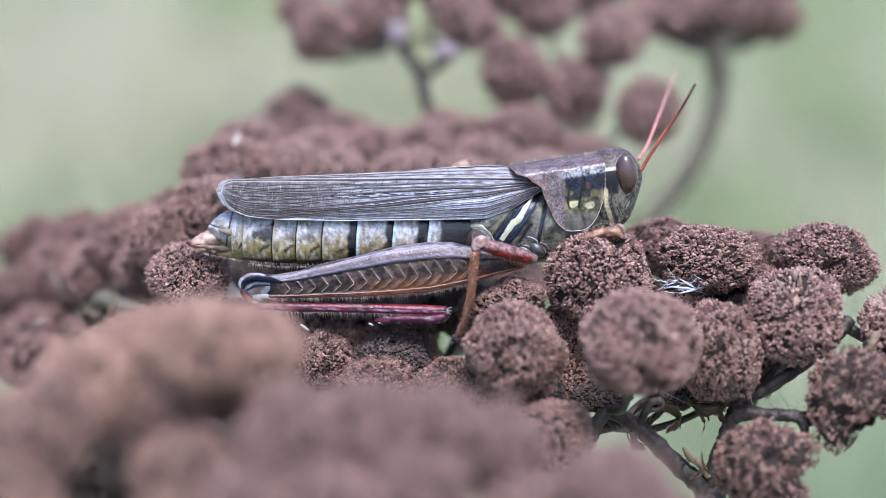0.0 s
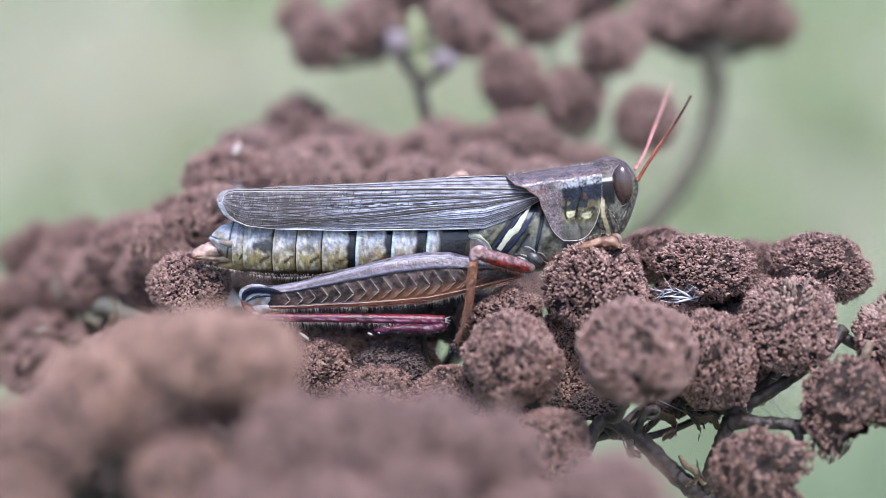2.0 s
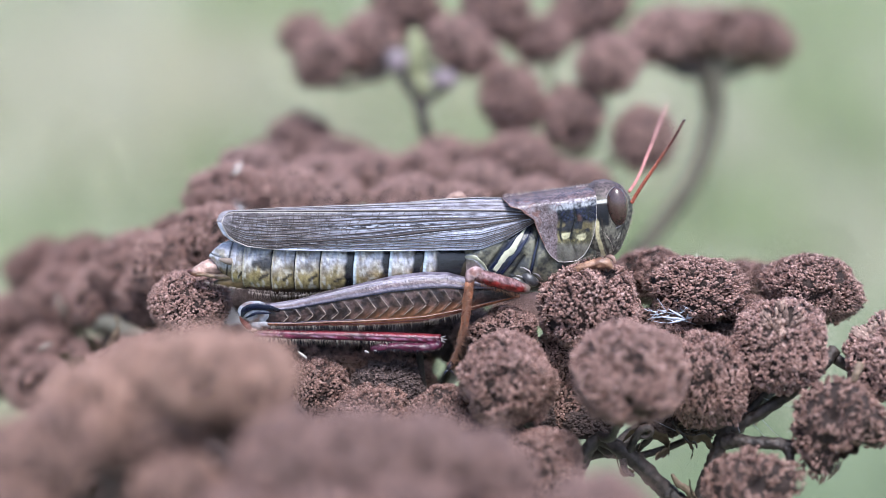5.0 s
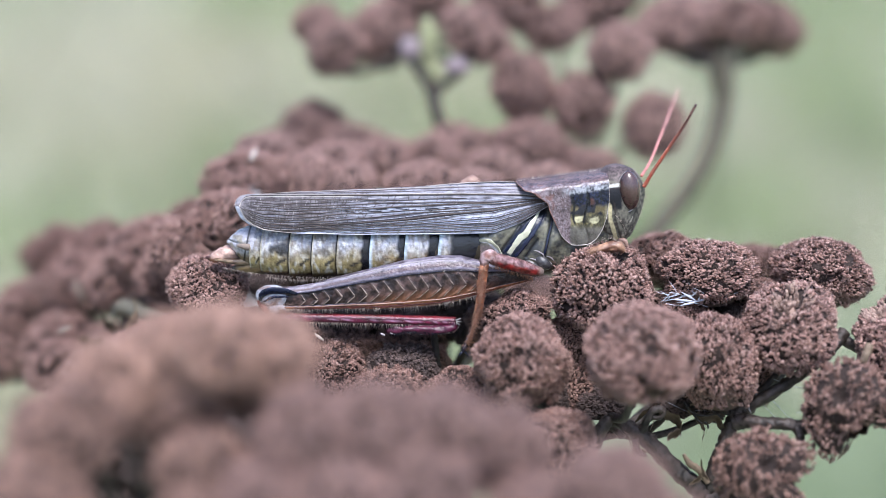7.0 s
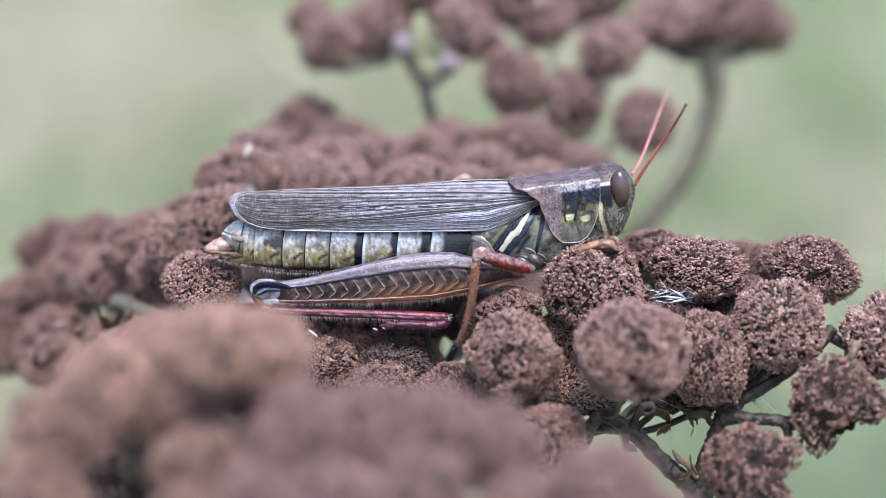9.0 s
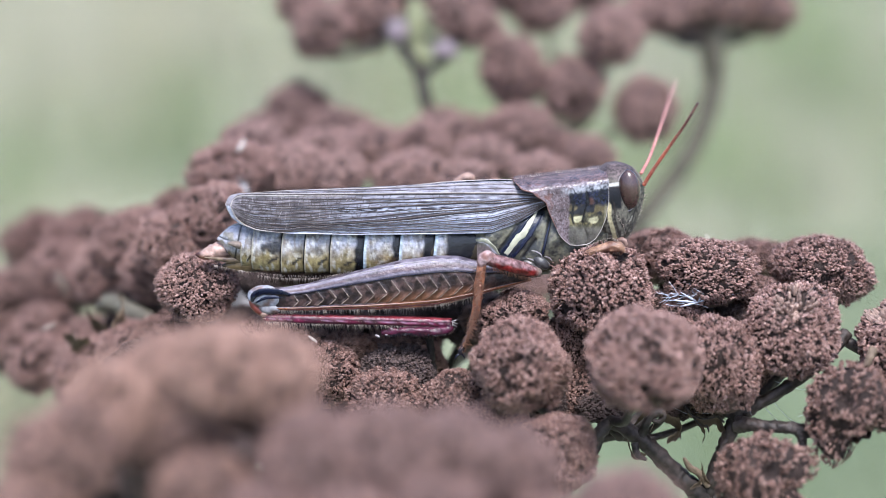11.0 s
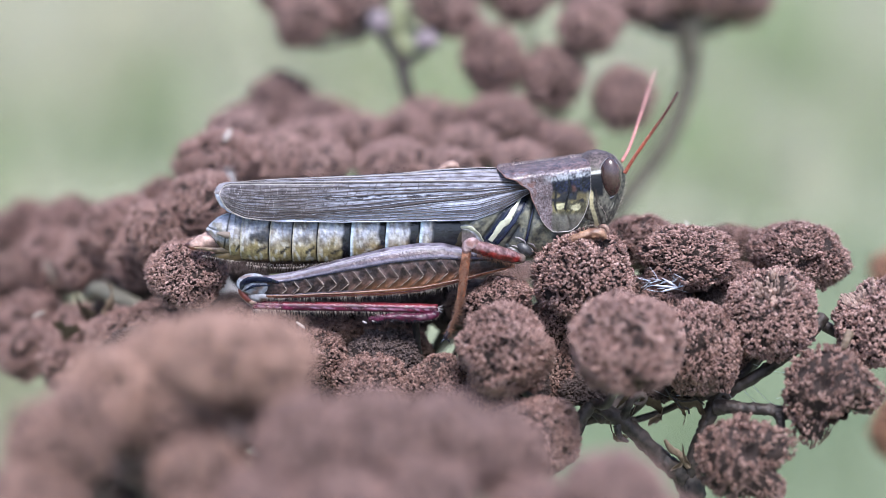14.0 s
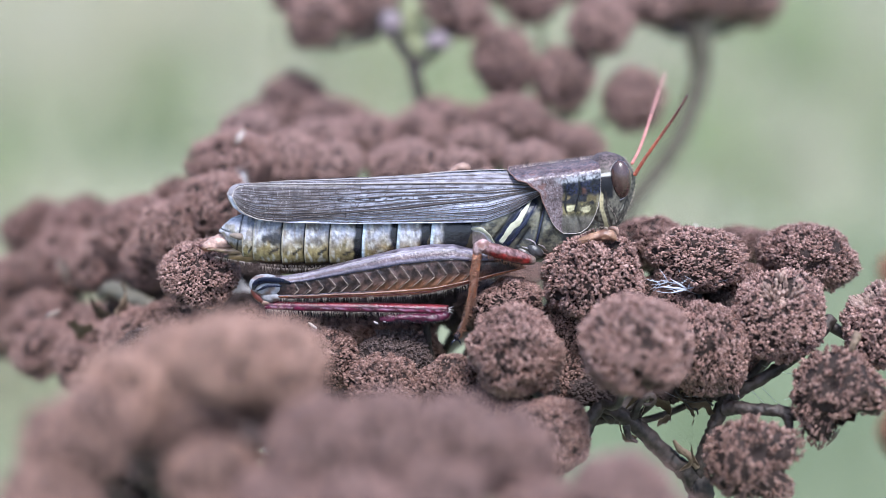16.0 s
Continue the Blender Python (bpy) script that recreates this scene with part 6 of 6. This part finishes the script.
for d in ((-1, -0.5, -0.5), (1, -0.5, -0.5), (0, -1, -0.5)):
    hairs(bm, [(1.62, -3.35, 0.6), (1.46, -3.40, -1.11), (1.16, -3.20, -2.64), (0.7, -3.00, -4.00)], 150, d, 0.42, 0.5, rng, 0.028)
hairs(bm, [(4.28, -2.30, -0.30), (3.34, -2.80, 0.08), (2.20, -3.10, 0.46)], 80, (0, -0.3, -1), 0.32, 0.4, rng, 0.022)
hairs(bm, [(4.16, -2.50, 0.30), (3.33, -2.90, 0.71), (1.89, -3.20, 1.15)], 80, (0, -0.6, 1), 0.12, 0.6, rng, 0.01)
part("bristles", bm, BRISTLE_RUST, middle, "rusty leg hairs", kind="stuff")
bm = bmesh.new()
tube(bm, glide([(1.18, -3.00, -2.6), (1.06, -3.00, -2.95), (0.95, -3.00, -3.2)], 6), [0.17, 0.18, 0.1], 10, 0.5)
tube(bm, glide([(0.72, -3.00, -3.7), (0.66, -3.00, -4.0), (0.62, -2.95, -4.25)], 6), [0.1, 0.19, 0.13], 10, 0.5)
part("tarsus", bm, BRISTLE_DARK, middle, "dark hairy middle foot")
bm = bmesh.new()
tube(bm, [(0.98, -3.0, -3.12), (0.86, -3.0, -3.4), (0.7, -3.0, -3.78)], [0.08, 0.085, 0.07], 10, 0.2)
part("tarsus", bm, VEIN_CELL, middle, "slim grey foot segment")
for dx in (-0.22, 0.16):
    bm = bmesh.new()
    tube(bm, glide([(0.62, -3.0, -4.18), (0.62 + dx, -3.1, -4.3), (0.62 + 1.4 * dx, -3.1, -4.5)], 4), [0.06, 0.05, 0.012], 6)
    part("claw", bm, BLACK, middle, "small black claw")
bm = bmesh.new()
tube(bm, glide([(6.19, -1.50, 0.29), (6.85, -2.00, 0.75), (7.6, -2.30, 1.16), (8.25, -2.35, 1.36), (8.75, -2.35, 1.36), (9.02, -2.3, 1.1)], 8), [0.16, 0.18, 0.22, 0.27, 0.29, 0.16], 16, 0.5)
front_leg = part("front_leg", bm, SHELL, hopper, "tan front leg on a button", colour=lambda co: mix((0.33, 0.19, 0.12), (0.13, 0.06, 0.04), step(-0.2, 0.3, grain(co, 3.0))))
bm = bmesh.new()
hairs(bm, [(6.98, -2.40, 1.32), (8.14, -2.50, 1.83), (8.88, -2.40, 1.50)], 70, (0.2, -0.4, 1), 0.16, 0.7, rng, 0.009)
part("bristles", bm, BRISTLE, front_leg, "pale leg hairs", kind="stuff")
bm = bmesh.new()
tube(bm, glide([(0.1, 3.0, 3.35), (0.55, 3.20, 3.62), (0.95, 3.30, 3.85), (1.25, 3.30, 3.82), (1.4, 3.2, 3.5)], 5), [0.12, 0.2, 0.26, 0.24, 0.1], 12, 0.5)
part("far_knee", bm, TAN, hopper, "pink-brown knee of the other side")
bm = bmesh.new()
far_femur = [(x, -y, z, ry, rz) for x, y, z, ry, rz in FEMUR]
loft(bm, rings_between(far_femur, 30), 24, 2.3)
part("far_hind_femur", bm, SHELL, hopper, "brown hind thigh of the other side", colour=lambda co: (0.12, 0.08, 0.06))


# ---- what moves: the abdomen pulses, the folded hind leg sways with it ----
def motions():
    beat = [
        (0.0, 0.22, -0.03),
        (0.5, -0.42, -0.35),
        (1.0, 0.35, 0.11),
        (1.5, 0.43, 0.07),
        (2.0, -0.26, -0.46),
        (2.5, -0.06, -0.02),
        (3.0, -0.00, -0.03),
        (3.5, -0.10, -0.28),
        (4.1, 0.30, 0.10),
        (4.6, -0.40, -0.20),
        (5.1, 0.40, 0.20),
        (5.6, -0.30, -0.10),
        (6.0, -0.31, -0.22),
        (6.5, 0.58, 0.18),
        (7.0, -0.23, -0.11),
        (7.5, 0.63, 0.18),
        (8.0, -0.21, 0.02),
        (8.5, -0.11, -0.00),
        (9.0, 0.86, 0.55),
        (9.6, -0.40, -0.20),
        (10.1, 0.50, 0.20),
        (10.6, -0.40, -0.20),
        (11.0, 0.30, 0.10),
        (11.5, 0.27, 0.01),
        (12.0, 0.27, 0.42),
        (12.5, -0.10, -0.04),
        (13.0, 0.05, 0.14),
        (13.5, 1.28, 0.82),
        (14.0, -0.25, -0.14),
        (14.5, 0.31, 0.35),
        (15.0, -0.20, -0.08),
        (15.5, 0.33, 0.34),
        (16.0, -0.40, -0.09),
    ]
    for ob, home, arm in ((abdomen, (HIP - ORIGIN[hopper.name]) * MM, 0), (femur, (ROOT - ORIGIN[hopper.name]) * MM, 1)):
        walk(ob, [(row[0], pose(*home, 0, row[1 + arm], 0)) for row in beat])
    # the near plant lifts a little in the wind
    lift = ((0, 0.0), (1, -0.1), (2, 0.12), (3.5, 0.2), (6, 0.36), (7, 0.4), (8, 0.37), (9, 0.4), (11.5, 0.48), (12.5, 0.5), (13.5, 0.42), (14.5, 0.37), (16, 0.37))
    walk(fore, [(t, pose(-6 * MM, -22 * MM, (h - 560) * MM)) for t, h in lift])


motions()
